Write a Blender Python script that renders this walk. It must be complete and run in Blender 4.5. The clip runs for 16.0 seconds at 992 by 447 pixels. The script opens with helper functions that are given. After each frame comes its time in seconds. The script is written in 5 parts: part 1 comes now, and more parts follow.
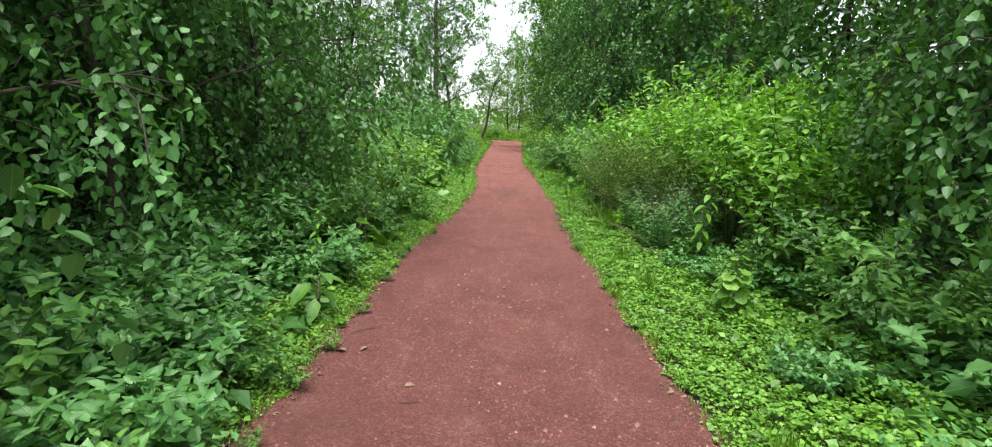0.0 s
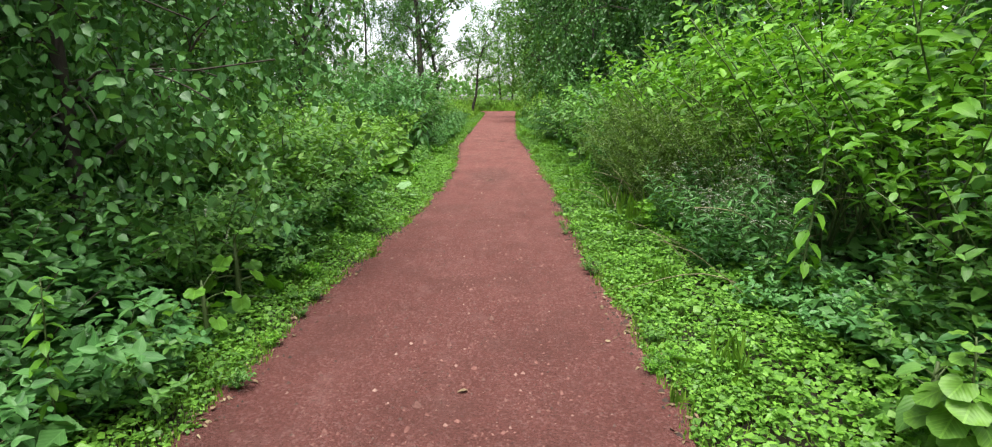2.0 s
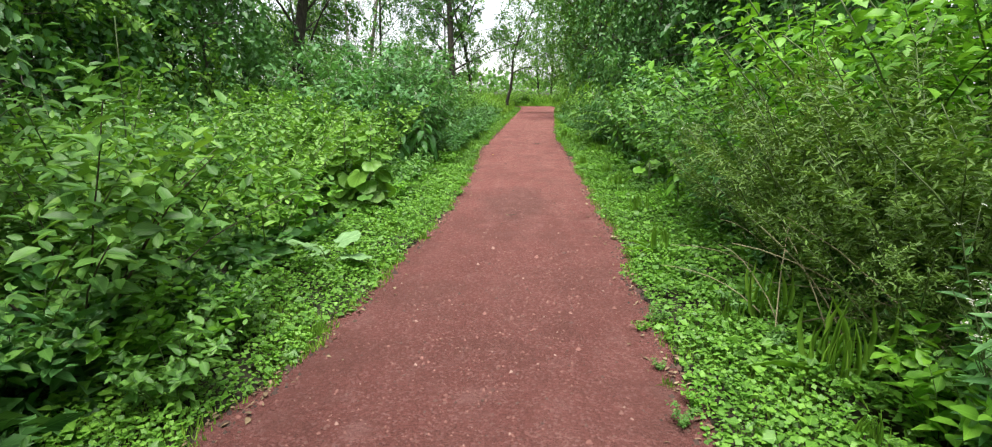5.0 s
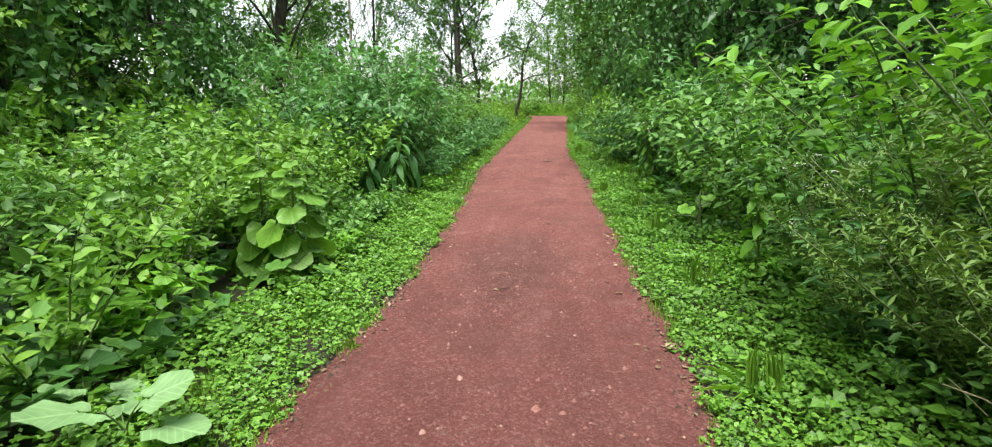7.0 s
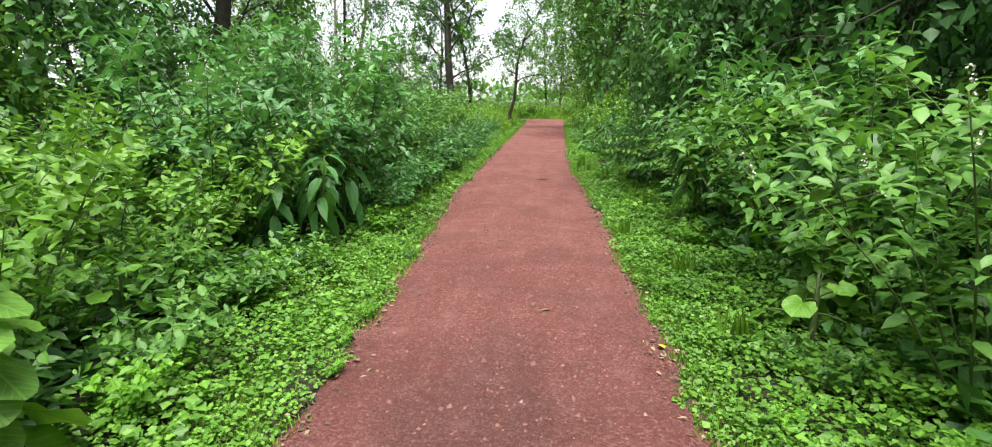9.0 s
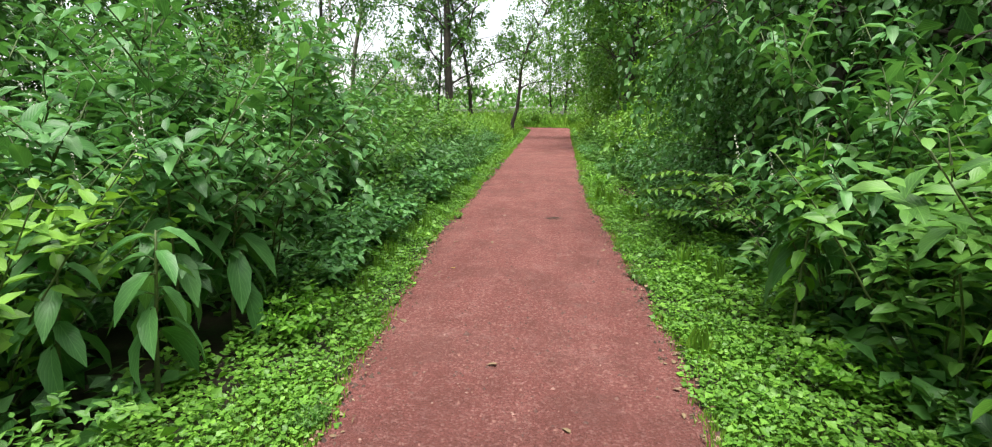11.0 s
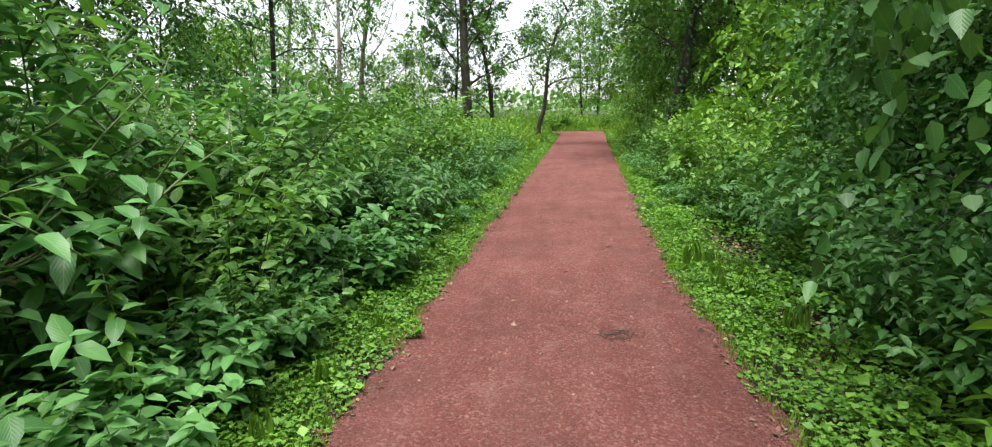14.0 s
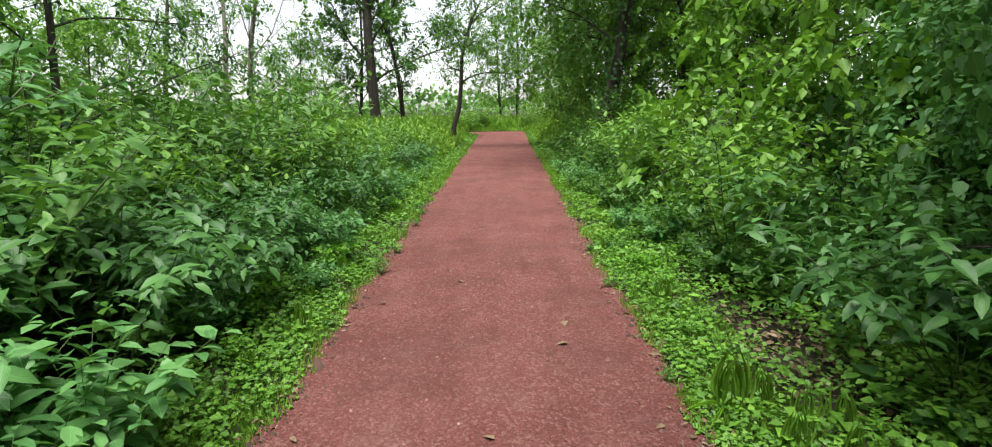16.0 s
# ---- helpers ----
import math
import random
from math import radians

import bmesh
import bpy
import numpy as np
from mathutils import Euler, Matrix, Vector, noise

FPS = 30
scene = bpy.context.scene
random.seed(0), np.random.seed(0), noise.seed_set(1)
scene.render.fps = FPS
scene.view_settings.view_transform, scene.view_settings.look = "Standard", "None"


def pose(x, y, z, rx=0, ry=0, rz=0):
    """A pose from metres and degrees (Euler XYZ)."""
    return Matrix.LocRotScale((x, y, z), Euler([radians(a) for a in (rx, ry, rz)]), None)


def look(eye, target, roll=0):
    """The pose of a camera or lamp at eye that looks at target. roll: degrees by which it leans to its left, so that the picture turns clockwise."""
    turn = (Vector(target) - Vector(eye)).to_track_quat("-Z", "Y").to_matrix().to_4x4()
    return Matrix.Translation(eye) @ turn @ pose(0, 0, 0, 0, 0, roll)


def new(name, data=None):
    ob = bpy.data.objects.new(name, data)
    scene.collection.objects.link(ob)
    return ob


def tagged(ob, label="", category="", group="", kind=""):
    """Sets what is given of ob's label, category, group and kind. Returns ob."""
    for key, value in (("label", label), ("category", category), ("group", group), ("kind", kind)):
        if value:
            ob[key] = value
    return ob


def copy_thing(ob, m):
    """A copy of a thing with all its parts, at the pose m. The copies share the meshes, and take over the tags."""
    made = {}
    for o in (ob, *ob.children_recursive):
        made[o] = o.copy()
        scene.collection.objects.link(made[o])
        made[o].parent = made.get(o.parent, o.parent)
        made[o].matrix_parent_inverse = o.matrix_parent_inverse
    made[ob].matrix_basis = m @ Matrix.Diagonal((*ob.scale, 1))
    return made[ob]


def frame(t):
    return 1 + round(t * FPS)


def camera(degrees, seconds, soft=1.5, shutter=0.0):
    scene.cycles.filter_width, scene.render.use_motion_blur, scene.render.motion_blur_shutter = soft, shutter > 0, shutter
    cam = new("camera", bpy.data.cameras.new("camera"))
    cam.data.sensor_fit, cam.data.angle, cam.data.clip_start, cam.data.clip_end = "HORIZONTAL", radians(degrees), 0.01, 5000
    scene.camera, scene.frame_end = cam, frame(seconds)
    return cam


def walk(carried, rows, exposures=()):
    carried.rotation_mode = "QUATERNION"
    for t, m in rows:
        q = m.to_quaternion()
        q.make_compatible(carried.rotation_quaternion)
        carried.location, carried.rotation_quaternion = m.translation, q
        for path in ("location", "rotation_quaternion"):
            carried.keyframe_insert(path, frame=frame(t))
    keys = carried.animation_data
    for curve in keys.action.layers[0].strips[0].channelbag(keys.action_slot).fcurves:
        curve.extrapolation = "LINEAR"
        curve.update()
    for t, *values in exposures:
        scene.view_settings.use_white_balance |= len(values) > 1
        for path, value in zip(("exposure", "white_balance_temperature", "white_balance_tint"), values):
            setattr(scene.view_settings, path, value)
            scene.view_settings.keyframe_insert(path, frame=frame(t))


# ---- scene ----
cam = camera(84.0, 16.0, 1.1)
PATH = [
    (0, (-0.474, -0.000, 1.654), (-0.445, 1.968, 1.300), 3.19),
    (0.5, (-0.336, 0.728, 1.622), (-0.281, 2.692, 1.244), 1.84),
    (1, (-0.248, 1.381, 1.590), (-0.180, 3.337, 1.177), 1.72),
    (1.5, (-0.177, 2.102, 1.551), (-0.120, 4.053, 1.117), 0.58),
    (2, (-0.111, 2.758, 1.550), (-0.090, 4.706, 1.097), -0.60),
    (2.5, (-0.102, 3.469, 1.524), (-0.101, 5.415, 1.066), -1.63),
    (3, (-0.041, 4.160, 1.482), (-0.061, 6.107, 1.024), -1.88),
    (3.5, (-0.050, 4.850, 1.441), (-0.097, 6.796, 0.980), -0.70),
    (4, (-0.032, 5.550, 1.417), (-0.097, 7.493, 0.947), 0.52),
    (4.2, (-0.019, 5.814, 1.414), (-0.094, 7.755, 0.936), 0.50),
    (6.3, (0.208, 7.994, 1.437), (0.061, 9.940, 0.998), -1.32),
    (6.5, (0.216, 8.273, 1.434), (0.063, 10.219, 0.997), -1.16),
    (7, (0.173, 8.920, 1.422), (0.015, 10.865, 0.986), -0.97),
    (7.5, (0.159, 9.594, 1.417), (0.004, 11.537, 0.972), -0.96),
    (8, (0.168, 10.222, 1.441), (0.022, 12.166, 0.993), -1.05),
    (8.5, (0.140, 10.895, 1.435), (-0.002, 12.840, 0.992), -1.48),
    (9, (0.175, 11.550, 1.431), (0.039, 13.498, 0.999), -0.04),
    (9.2, (0.187, 11.786, 1.435), (0.051, 13.737, 1.018), 0.44),
    (11.3, (0.078, 14.446, 1.561), (-0.066, 16.398, 1.151), 0.72),
    (11.5, (0.082, 14.727, 1.565), (-0.075, 16.678, 1.158), 0.47),
    (12, (0.040, 15.453, 1.544), (-0.144, 17.403, 1.139), 0.93),
    (12.5, (0.067, 16.157, 1.506), (-0.159, 18.103, 1.103), 1.31),
    (13, (0.028, 16.840, 1.482), (-0.227, 18.783, 1.081), 0.89),
    (13.5, (-0.004, 17.527, 1.468), (-0.255, 19.470, 1.069), -0.49),
    (14, (-0.006, 18.244, 1.482), (-0.257, 20.187, 1.083), -0.86),
    (14.5, (-0.038, 18.959, 1.462), (-0.256, 20.908, 1.070), -1.36),
    (15, (-0.011, 19.669, 1.438), (-0.157, 21.625, 1.046), -0.91),
    (15.5, (-0.025, 20.336, 1.436), (-0.072, 22.296, 1.042), -0.24),
    (16, (0.011, 21.024, 1.435), (0.043, 22.983, 1.031), -0.78),
]
walk(cam, [(t, look(eye, target, roll)) for t, eye, target, roll in PATH], exposures=[(0, 1.56), (2.5, 1.49), (7, 1.6), (9.5, 1.63), (12.5, 1.47), (14.3, 1.45), (15.4, 1.34), (16, 1.37)])

# ---------------------------------------------------------------- sky and light
world = bpy.data.worlds.new("overcast_sky")
scene.world = world
world.use_nodes = True
wt = world.node_tree
SUN_UP, SUN_TURN = radians(79), radians(192)
sky = wt.nodes.new("ShaderNodeTexSky")
sky.sky_type = "NISHITA"
sky.sun_disc = False
sky.sun_elevation = SUN_UP
sky.sun_rotation = SUN_TURN
sky.air_density, sky.dust_density, sky.ozone_density = 1.0, 1.2, 1.0
cloud = wt.nodes.new("ShaderNodeHueSaturation")
cloud.inputs["Saturation"].default_value = 0.28
wt.links.new(sky.outputs[0], cloud.inputs["Color"])
wt.links.new(cloud.outputs[0], wt.nodes["Background"].inputs[0])
wt.nodes["Background"].inputs[1].default_value = 0.1

sun_data = bpy.data.lights.new("sun", "SUN")
sun_data.energy, sun_data.angle, sun_data.color = 2.2, radians(40), (1.0, 0.97, 0.92)
sun = new("sun", sun_data)
sun.matrix_world = look((-0.5, 17.7, 12), (0, 20, 0))


# ---------------------------------------------------------------- materials
def node_material(name):
    m = bpy.data.materials.new(name)
    m.use_nodes = True
    t = m.node_tree
    t.nodes.clear()
    return m, t, t.nodes.new("ShaderNodeOutputMaterial")


def link(t, a, b):
    t.links.new(a, b)


def ramp(t, value, stops):
    r = t.nodes.new("ShaderNodeValToRGB")
    while len(r.color_ramp.elements) < len(stops):
        r.color_ramp.elements.new(0.5)
    for e, (p, c) in zip(r.color_ramp.elements, stops):
        e.position, e.color = p, (*c, 1)
    link(t, value, r.inputs[0])
    return r.outputs[0]


def maths(t, op, a, b):
    n = t.nodes.new("ShaderNodeMath")
    n.operation = op
    for i, v in enumerate((a, b)):
        if isinstance(v, (int, float)):
            n.inputs[i].default_value = v
        else:
            link(t, v, n.inputs[i])
    return n.outputs[0]


def mixed(t, fac, a, b, blend="MIX"):
    n = t.nodes.new("ShaderNodeMix")
    n.data_type, n.blend_type = "RGBA", blend
    for i, v in ((0, fac), (6, a), (7, b)):
        if isinstance(v, (int, float)):
            n.inputs[i].default_value = v
        elif isinstance(v, tuple):
            n.inputs[i].default_value = (*v, 1)
        else:
            link(t, v, n.inputs[i])
    return n.outputs[2]


def noise_tex(t, scale, detail=4.0, rough=0.55, coords="Object"):
    c = t.nodes.new("ShaderNodeTexCoord")
    n = t.nodes.new("ShaderNodeTexNoise")
    n.inputs["Scale"].default_value, n.inputs["Detail"].default_value, n.inputs["Roughness"].default_value = scale, detail, rough
    link(t, c.outputs[coords], n.inputs["Vector"])
    return n.outputs["Fac"]


def bumped(t, height, strength, distance):
    b = t.nodes.new("ShaderNodeBump")
    b.inputs["Strength"].default_value, b.inputs["Distance"].default_value = strength, distance
    link(t, height, b.inputs["Height"])
    return b.outputs[0]


def leaf_material(name, dark, mid, light, through_light=0.4, rough=0.42, veins=0.3, spread=0.25):
    """Leaf: colour varies from leaf to leaf and plant to plant, pale midrib and side veins, light shines through."""
    m, t, out = node_material(name)
    geo = t.nodes.new("ShaderNodeNewGeometry")
    info = t.nodes.new("ShaderNodeObjectInfo")
    pick = maths(t, "ADD", maths(t, "MULTIPLY", geo.outputs["Random Per Island"], 1 - spread), maths(t, "MULTIPLY", info.outputs["Random"], spread))
    colour = ramp(t, pick, [(0.0, dark), (0.45, mid), (0.8, light), (1.0, tuple(min(1, c * 1.25) for c in light))])
    blotch = noise_tex(t, 9.0, 3)
    colour = mixed(t, 0.35, colour, ramp(t, blotch, [(0.3, tuple(c * 0.6 for c in mid)), (0.7, light)]))
    uv = t.nodes.new("ShaderNodeUVMap")
    sep = t.nodes.new("ShaderNodeSeparateXYZ")
    link(t, uv.outputs[0], sep.inputs[0])
    side = maths(t, "ABSOLUTE", sep.outputs[0], 0)
    rib = maths(t, "LESS_THAN", side, 0.045)
    wave = maths(t, "SINE", maths(t, "MULTIPLY", maths(t, "SUBTRACT", sep.outputs[1], maths(t, "MULTIPLY", side, 0.55)), 44.0), 0)
    vein = maths(t, "GREATER_THAN", wave, 0.82)
    lines = maths(t, "MULTIPLY", maths(t, "MAXIMUM", rib, maths(t, "MULTIPLY", vein, 0.55)), veins)
    colour = mixed(t, lines, colour, tuple(min(1, c * 1.5 + 0.02) for c in light))
    p = t.nodes.new("ShaderNodeBsdfPrincipled")
    link(t, colour, p.inputs["Base Color"])
    p.inputs["Roughness"].default_value = rough
    p.inputs["Specular IOR Level"].default_value = 0.4
    link(t, bumped(t, wave, 0.12, 0.003), p.inputs["Normal"])
    tr = t.nodes.new("ShaderNodeBsdfTranslucent")
    link(t, mixed(t, 1.0, colour, (1.0, 1.0, 0.55), "MULTIPLY"), tr.inputs["Color"])
    mix = t.nodes.new("ShaderNodeMixShader")
    mix.inputs[0].default_value = through_light
    link(t, p.outputs[0], mix.inputs[1])
    link(t, tr.outputs[0], mix.inputs[2])
    link(t, mix.outputs[0], out.inputs[0])
    return m


def rough_material(name, stops, scale, fine, rough=0.9, bump=0.6, depth=0.01, stretch=None):
    """Bark, soil, stalks: two scales of noise, with relief."""
    m, t, out = node_material(name)
    c = t.nodes.new("ShaderNodeTexCoord")
    mp = t.nodes.new("ShaderNodeMapping")
    mp.inputs["Scale"].default_value = stretch or (1, 1, 1)
    link(t, c.outputs["Object"], mp.inputs[0])
    n1, n2 = t.nodes.new("ShaderNodeTexNoise"), t.nodes.new("ShaderNodeTexNoise")
    for n, s in ((n1, scale), (n2, fine)):
        n.inputs["Scale"].default_value, n.inputs["Detail"].default_value = s, 5
        link(t, mp.outputs[0], n.inputs["Vector"])
    both = maths(t, "ADD", maths(t, "MULTIPLY", n1.outputs["Fac"], 0.5), maths(t, "MULTIPLY", n2.outputs["Fac"], 0.5))
    p = t.nodes.new("ShaderNodeBsdfPrincipled")
    link(t, ramp(t, both, stops), p.inputs["Base Color"])
    p.inputs["Roughness"].default_value = rough
    link(t, bumped(t, both, bump, depth), p.inputs["Normal"])
    link(t, p.outputs[0], out.inputs[0])
    return m


def island_material(name, stops, rough=0.85):
    """Loose small pieces: each its own shade."""
    m, t, out = node_material(name)
    geo = t.nodes.new("ShaderNodeNewGeometry")
    p = t.nodes.new("ShaderNodeBsdfPrincipled")
    shade = mixed(t, 0.3, ramp(t, geo.outputs["Random Per Island"], stops), ramp(t, noise_tex(t, 60, 3), [(0.3, stops[0][1]), (0.7, stops[-1][1])]))
    link(t, shade, p.inputs["Base Color"])
    p.inputs["Roughness"].default_value = rough
    link(t, p.outputs[0], out.inputs[0])
    return m


def gravel_material():
    """Crushed red brick path: fine grit, scuffed paler lanes, a damp greyer stretch, tree shade painted into the near
    part.
    """
    m, t, out = node_material("red_grit")
    c = t.nodes.new("ShaderNodeTexCoord")
    sep = t.nodes.new("ShaderNodeSeparateXYZ")
    link(t, c.outputs["Object"], sep.inputs[0])
    grit, fine, broad = noise_tex(t, 55, 6, 0.72), noise_tex(t, 210, 3, 0.7), noise_tex(t, 0.9, 5, 0.6)
    along = t.nodes.new("ShaderNodeMapping")
    along.inputs["Scale"].default_value = (3.2, 0.5, 1)
    link(t, c.outputs["Object"], along.inputs[0])
    streak = t.nodes.new("ShaderNodeTexNoise")
    streak.inputs["Scale"].default_value, streak.inputs["Detail"].default_value = 1.3, 6
    link(t, along.outputs[0], streak.inputs["Vector"])
    colour = ramp(t, grit, [(0.28, (0.045, 0.013, 0.011)), (0.43, (0.165, 0.051, 0.041)), (0.57, (0.285, 0.106, 0.086)), (0.78, (0.47, 0.25, 0.21))])
    colour = mixed(t, 0.42, colour, ramp(t, broad, [(0.3, (0.12, 0.037, 0.03)), (0.5, (0.225, 0.076, 0.061)), (0.7, (0.36, 0.165, 0.136))]))
    colour = mixed(t, 0.3, colour, ramp(t, streak.outputs["Fac"], [(0.32, (0.11, 0.034, 0.028)), (0.5, (0.225, 0.078, 0.063)), (0.7, (0.38, 0.185, 0.155))]))
    colour = mixed(t, 0.38, colour, ramp(t, fine, [(0.32, (0.03, 0.009, 0.007)), (0.5, (0.2, 0.066, 0.053)), (0.68, (0.5, 0.26, 0.215))]))
    cells = t.nodes.new("ShaderNodeTexVoronoi")
    cells.inputs["Scale"].default_value = 75
    link(t, c.outputs["Object"], cells.inputs["Vector"])
    shade = t.nodes.new("ShaderNodeSeparateColor")
    link(t, cells.outputs["Color"], shade.inputs[0])
    colour = mixed(t, 0.24, colour, ramp(t, shade.outputs[0], [(0.0, (0.03, 0.01, 0.008)), (0.35, (0.1, 0.033, 0.026)), (0.75, (0.26, 0.1, 0.082)), (0.95, (0.5, 0.33, 0.28))]))
    patch = t.nodes.new("ShaderNodeVectorMath")
    patch.operation = "DISTANCE"
    stretch = t.nodes.new("ShaderNodeMapping")
    stretch.inputs["Scale"].default_value = (1.5, 0.55, 1)
    link(t, c.outputs["Object"], stretch.inputs[0])
    link(t, stretch.outputs[0], patch.inputs[0])
    patch.inputs[1].default_value = (-0.15, 13.6 * 0.55, 0)
    wet = maths(t, "SUBTRACT", 1.25, maths(t, "ADD", patch.outputs["Value"], maths(t, "MULTIPLY", noise_tex(t, 2.2, 4), 0.9)))
    wet = maths(t, "MINIMUM", maths(t, "MAXIMUM", wet, 0.0), 0.4)
    colour = mixed(t, wet, colour, (0.07, 0.045, 0.036))
    lane = maths(t, "MULTIPLY", maths(t, "SUBTRACT", noise_tex(t, 3.5, 5, 0.65), 0.56), 3.0)
    lane = maths(t, "MINIMUM", maths(t, "MAXIMUM", lane, 0.0), 0.45)
    colour = mixed(t, lane, colour, (0.31, 0.17, 0.145))
    earth = maths(t, "MULTIPLY", maths(t, "SUBTRACT", noise_tex(t, 1.3, 7, 0.7), 0.47), 3.2)
    earth = maths(t, "MINIMUM", maths(t, "MAXIMUM", earth, 0.0), 0.42)
    colour = mixed(t, earth, colour, (0.12, 0.05, 0.038))
    colour = mixed(t, 1.0, colour, (1.2, 1.16, 1.23), "MULTIPLY")
    # near stretch: the trees' shade put into the colour, with some damp
    shade_damp = maths(t, "MULTIPLY", maths(t, "SUBTRACT", maths(t, "ADD", 14.5, maths(t, "MULTIPLY", broad, 5.0)), sep.outputs[1]), 0.05)
    shade_damp = maths(t, "MINIMUM", maths(t, "MAXIMUM", shade_damp, 0.0), 0.36)
    colour = mixed(t, shade_damp, colour, (0.1, 0.041, 0.034))
    p = t.nodes.new("ShaderNodeBsdfPrincipled")
    link(t, colour, p.inputs["Base Color"])
    p.inputs["Roughness"].default_value = 0.92
    p.inputs["Specular IOR Level"].default_value = 0.25
    relief = maths(t, "ADD", maths(t, "SUBTRACT", grit, maths(t, "MULTIPLY", cells.outputs["Distance"], 0.8)), maths(t, "MULTIPLY", fine, 0.5))
    link(t, bumped(t, relief, 1.0, 0.02), p.inputs["Normal"])
    link(t, p.outputs[0], out.inputs[0])
    return m


SOIL = rough_material("mossy_soil", [(0.3, (0.018, 0.013, 0.008)), (0.5, (0.035, 0.028, 0.015)), (0.62, (0.03, 0.055, 0.012)), (0.75, (0.05, 0.1, 0.02))], 1.5, 30)
GRIT = gravel_material()
BARK = rough_material("dark_bark", [(0.3, (0.022, 0.018, 0.014)), (0.5, (0.06, 0.05, 0.038)), (0.72, (0.13, 0.11, 0.085))], 5, 26, 0.95, 0.9, 0.02, (1, 1, 0.25))
PALE_BARK = rough_material("pale_bark", [(0.3, (0.09, 0.075, 0.06)), (0.5, (0.22, 0.185, 0.15)), (0.72, (0.36, 0.32, 0.27))], 5, 26, 0.95, 0.7, 0.015, (1, 1, 0.25))
STEM = rough_material("green_stem", [(0.3, (0.05, 0.085, 0.02)), (0.6, (0.11, 0.16, 0.05)), (0.8, (0.16, 0.2, 0.08))], 6, 50, 0.6, 0.3, 0.003)
TWIG = rough_material("brown_twig", [(0.3, (0.03, 0.024, 0.016)), (0.6, (0.09, 0.07, 0.045)), (0.8, (0.15, 0.12, 0.08))], 8, 60, 0.85, 0.4, 0.004)
STRAW = rough_material("dry_stalk", [(0.3, (0.16, 0.14, 0.07)), (0.6, (0.32, 0.28, 0.16)), (0.8, (0.45, 0.4, 0.26))], 8, 60, 0.8, 0.3, 0.003)
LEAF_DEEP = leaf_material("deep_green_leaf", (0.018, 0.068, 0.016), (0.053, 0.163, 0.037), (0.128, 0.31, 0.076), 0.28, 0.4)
LEAF_MID = leaf_material("mid_green_leaf", (0.032, 0.105, 0.018), (0.083, 0.23, 0.038), (0.19, 0.4, 0.075), 0.3, 0.42)
LEAF_BRIGHT = leaf_material("bright_green_leaf", (0.05, 0.18, 0.016), (0.125, 0.345, 0.028), (0.25, 0.53, 0.052), 0.34, 0.45)
LEAF_LIME = leaf_material("yellow_green_leaf", (0.05, 0.145, 0.018), (0.125, 0.3, 0.036), (0.25, 0.48, 0.065), 0.3, 0.45)
LEAF_COOL = leaf_material("cool_green_leaf", (0.03, 0.115, 0.03), (0.085, 0.255, 0.066), (0.19, 0.43, 0.13), 0.3, 0.38)
LEAF_PALE = leaf_material("pale_dusty_leaf", (0.13, 0.27, 0.085), (0.22, 0.41, 0.15), (0.33, 0.54, 0.24), 0.25, 0.55)
LEAF_OLIVE = leaf_material("olive_leaf", (0.045, 0.1, 0.016), (0.105, 0.21, 0.034), (0.2, 0.34, 0.065), 0.3, 0.5)
LEAF_WILLOW = leaf_material("willow_leaf", (0.038, 0.115, 0.02), (0.088, 0.22, 0.04), (0.18, 0.38, 0.075), 0.3, 0.45, 0.2)
GRASS = leaf_material("grass_blade", (0.07, 0.19, 0.02), (0.19, 0.4, 0.04), (0.33, 0.57, 0.07), 0.3, 0.45, 0.15)
COVER = leaf_material("ground_cover_leaf", (0.03, 0.1, 0.013), (0.1, 0.265, 0.03), (0.235, 0.48, 0.06), 0.28, 0.42, 0.3)
PETAL = island_material("cream_petal", [(0.0, (0.5, 0.5, 0.38)), (0.5, (0.68, 0.68, 0.56)), (1.0, (0.8, 0.8, 0.72))], 0.7)
LITTER = island_material("dry_leaf_litter", [(0.0, (0.07, 0.04, 0.02)), (0.4, (0.16, 0.1, 0.05)), (0.75, (0.26, 0.18, 0.1)), (1.0, (0.42, 0.33, 0.2))])
GRAINS = island_material("red_grains", [(0.0, (0.05, 0.016, 0.013)), (0.45, (0.17, 0.055, 0.044)), (0.92, (0.27, 0.105, 0.085)), (1.0, (0.4, 0.25, 0.2))])
CRUMB = island_material("soil_crumb", [(0.0, (0.02, 0.013, 0.009)), (0.6, (0.06, 0.034, 0.024)), (1.0, (0.13, 0.07, 0.05))])
YELLOW = island_material("yellowed_leaf", [(0.0, (0.5, 0.33, 0.03)), (1.0, (0.65, 0.46, 0.05))], 0.6)


# ---------------------------------------------------------------- mesh building
def tri_mesh(name, verts, tris, mats, uvs=None, slots=None, smooth=False):
    me = bpy.data.meshes.new(name)
    verts, tris = np.asarray(verts, np.float32), np.asarray(tris, np.int32)
    me.vertices.add(len(verts))
    me.vertices.foreach_set("co", verts.ravel())
    me.loops.add(tris.size)
    me.loops.foreach_set("vertex_index", tris.ravel())
    me.polygons.add(len(tris))
    me.polygons.foreach_set("loop_start", np.arange(0, tris.size, 3, dtype=np.int32))
    me.polygons.foreach_set("loop_total", np.full(len(tris), 3, np.int32))
    if slots is not None:
        me.polygons.foreach_set("material_index", np.asarray(slots, np.int32))
    if smooth:
        me.polygons.foreach_set("use_smooth", np.ones(len(tris), bool))
    if uvs is not None:
        layer = me.uv_layers.new(name="UVMap")
        layer.data.foreach_set("uv", np.asarray(uvs, np.float32)[tris.ravel()].ravel())
    me.update(calc_edges=True)
    for m in mats:
        me.materials.append(m)
    return me


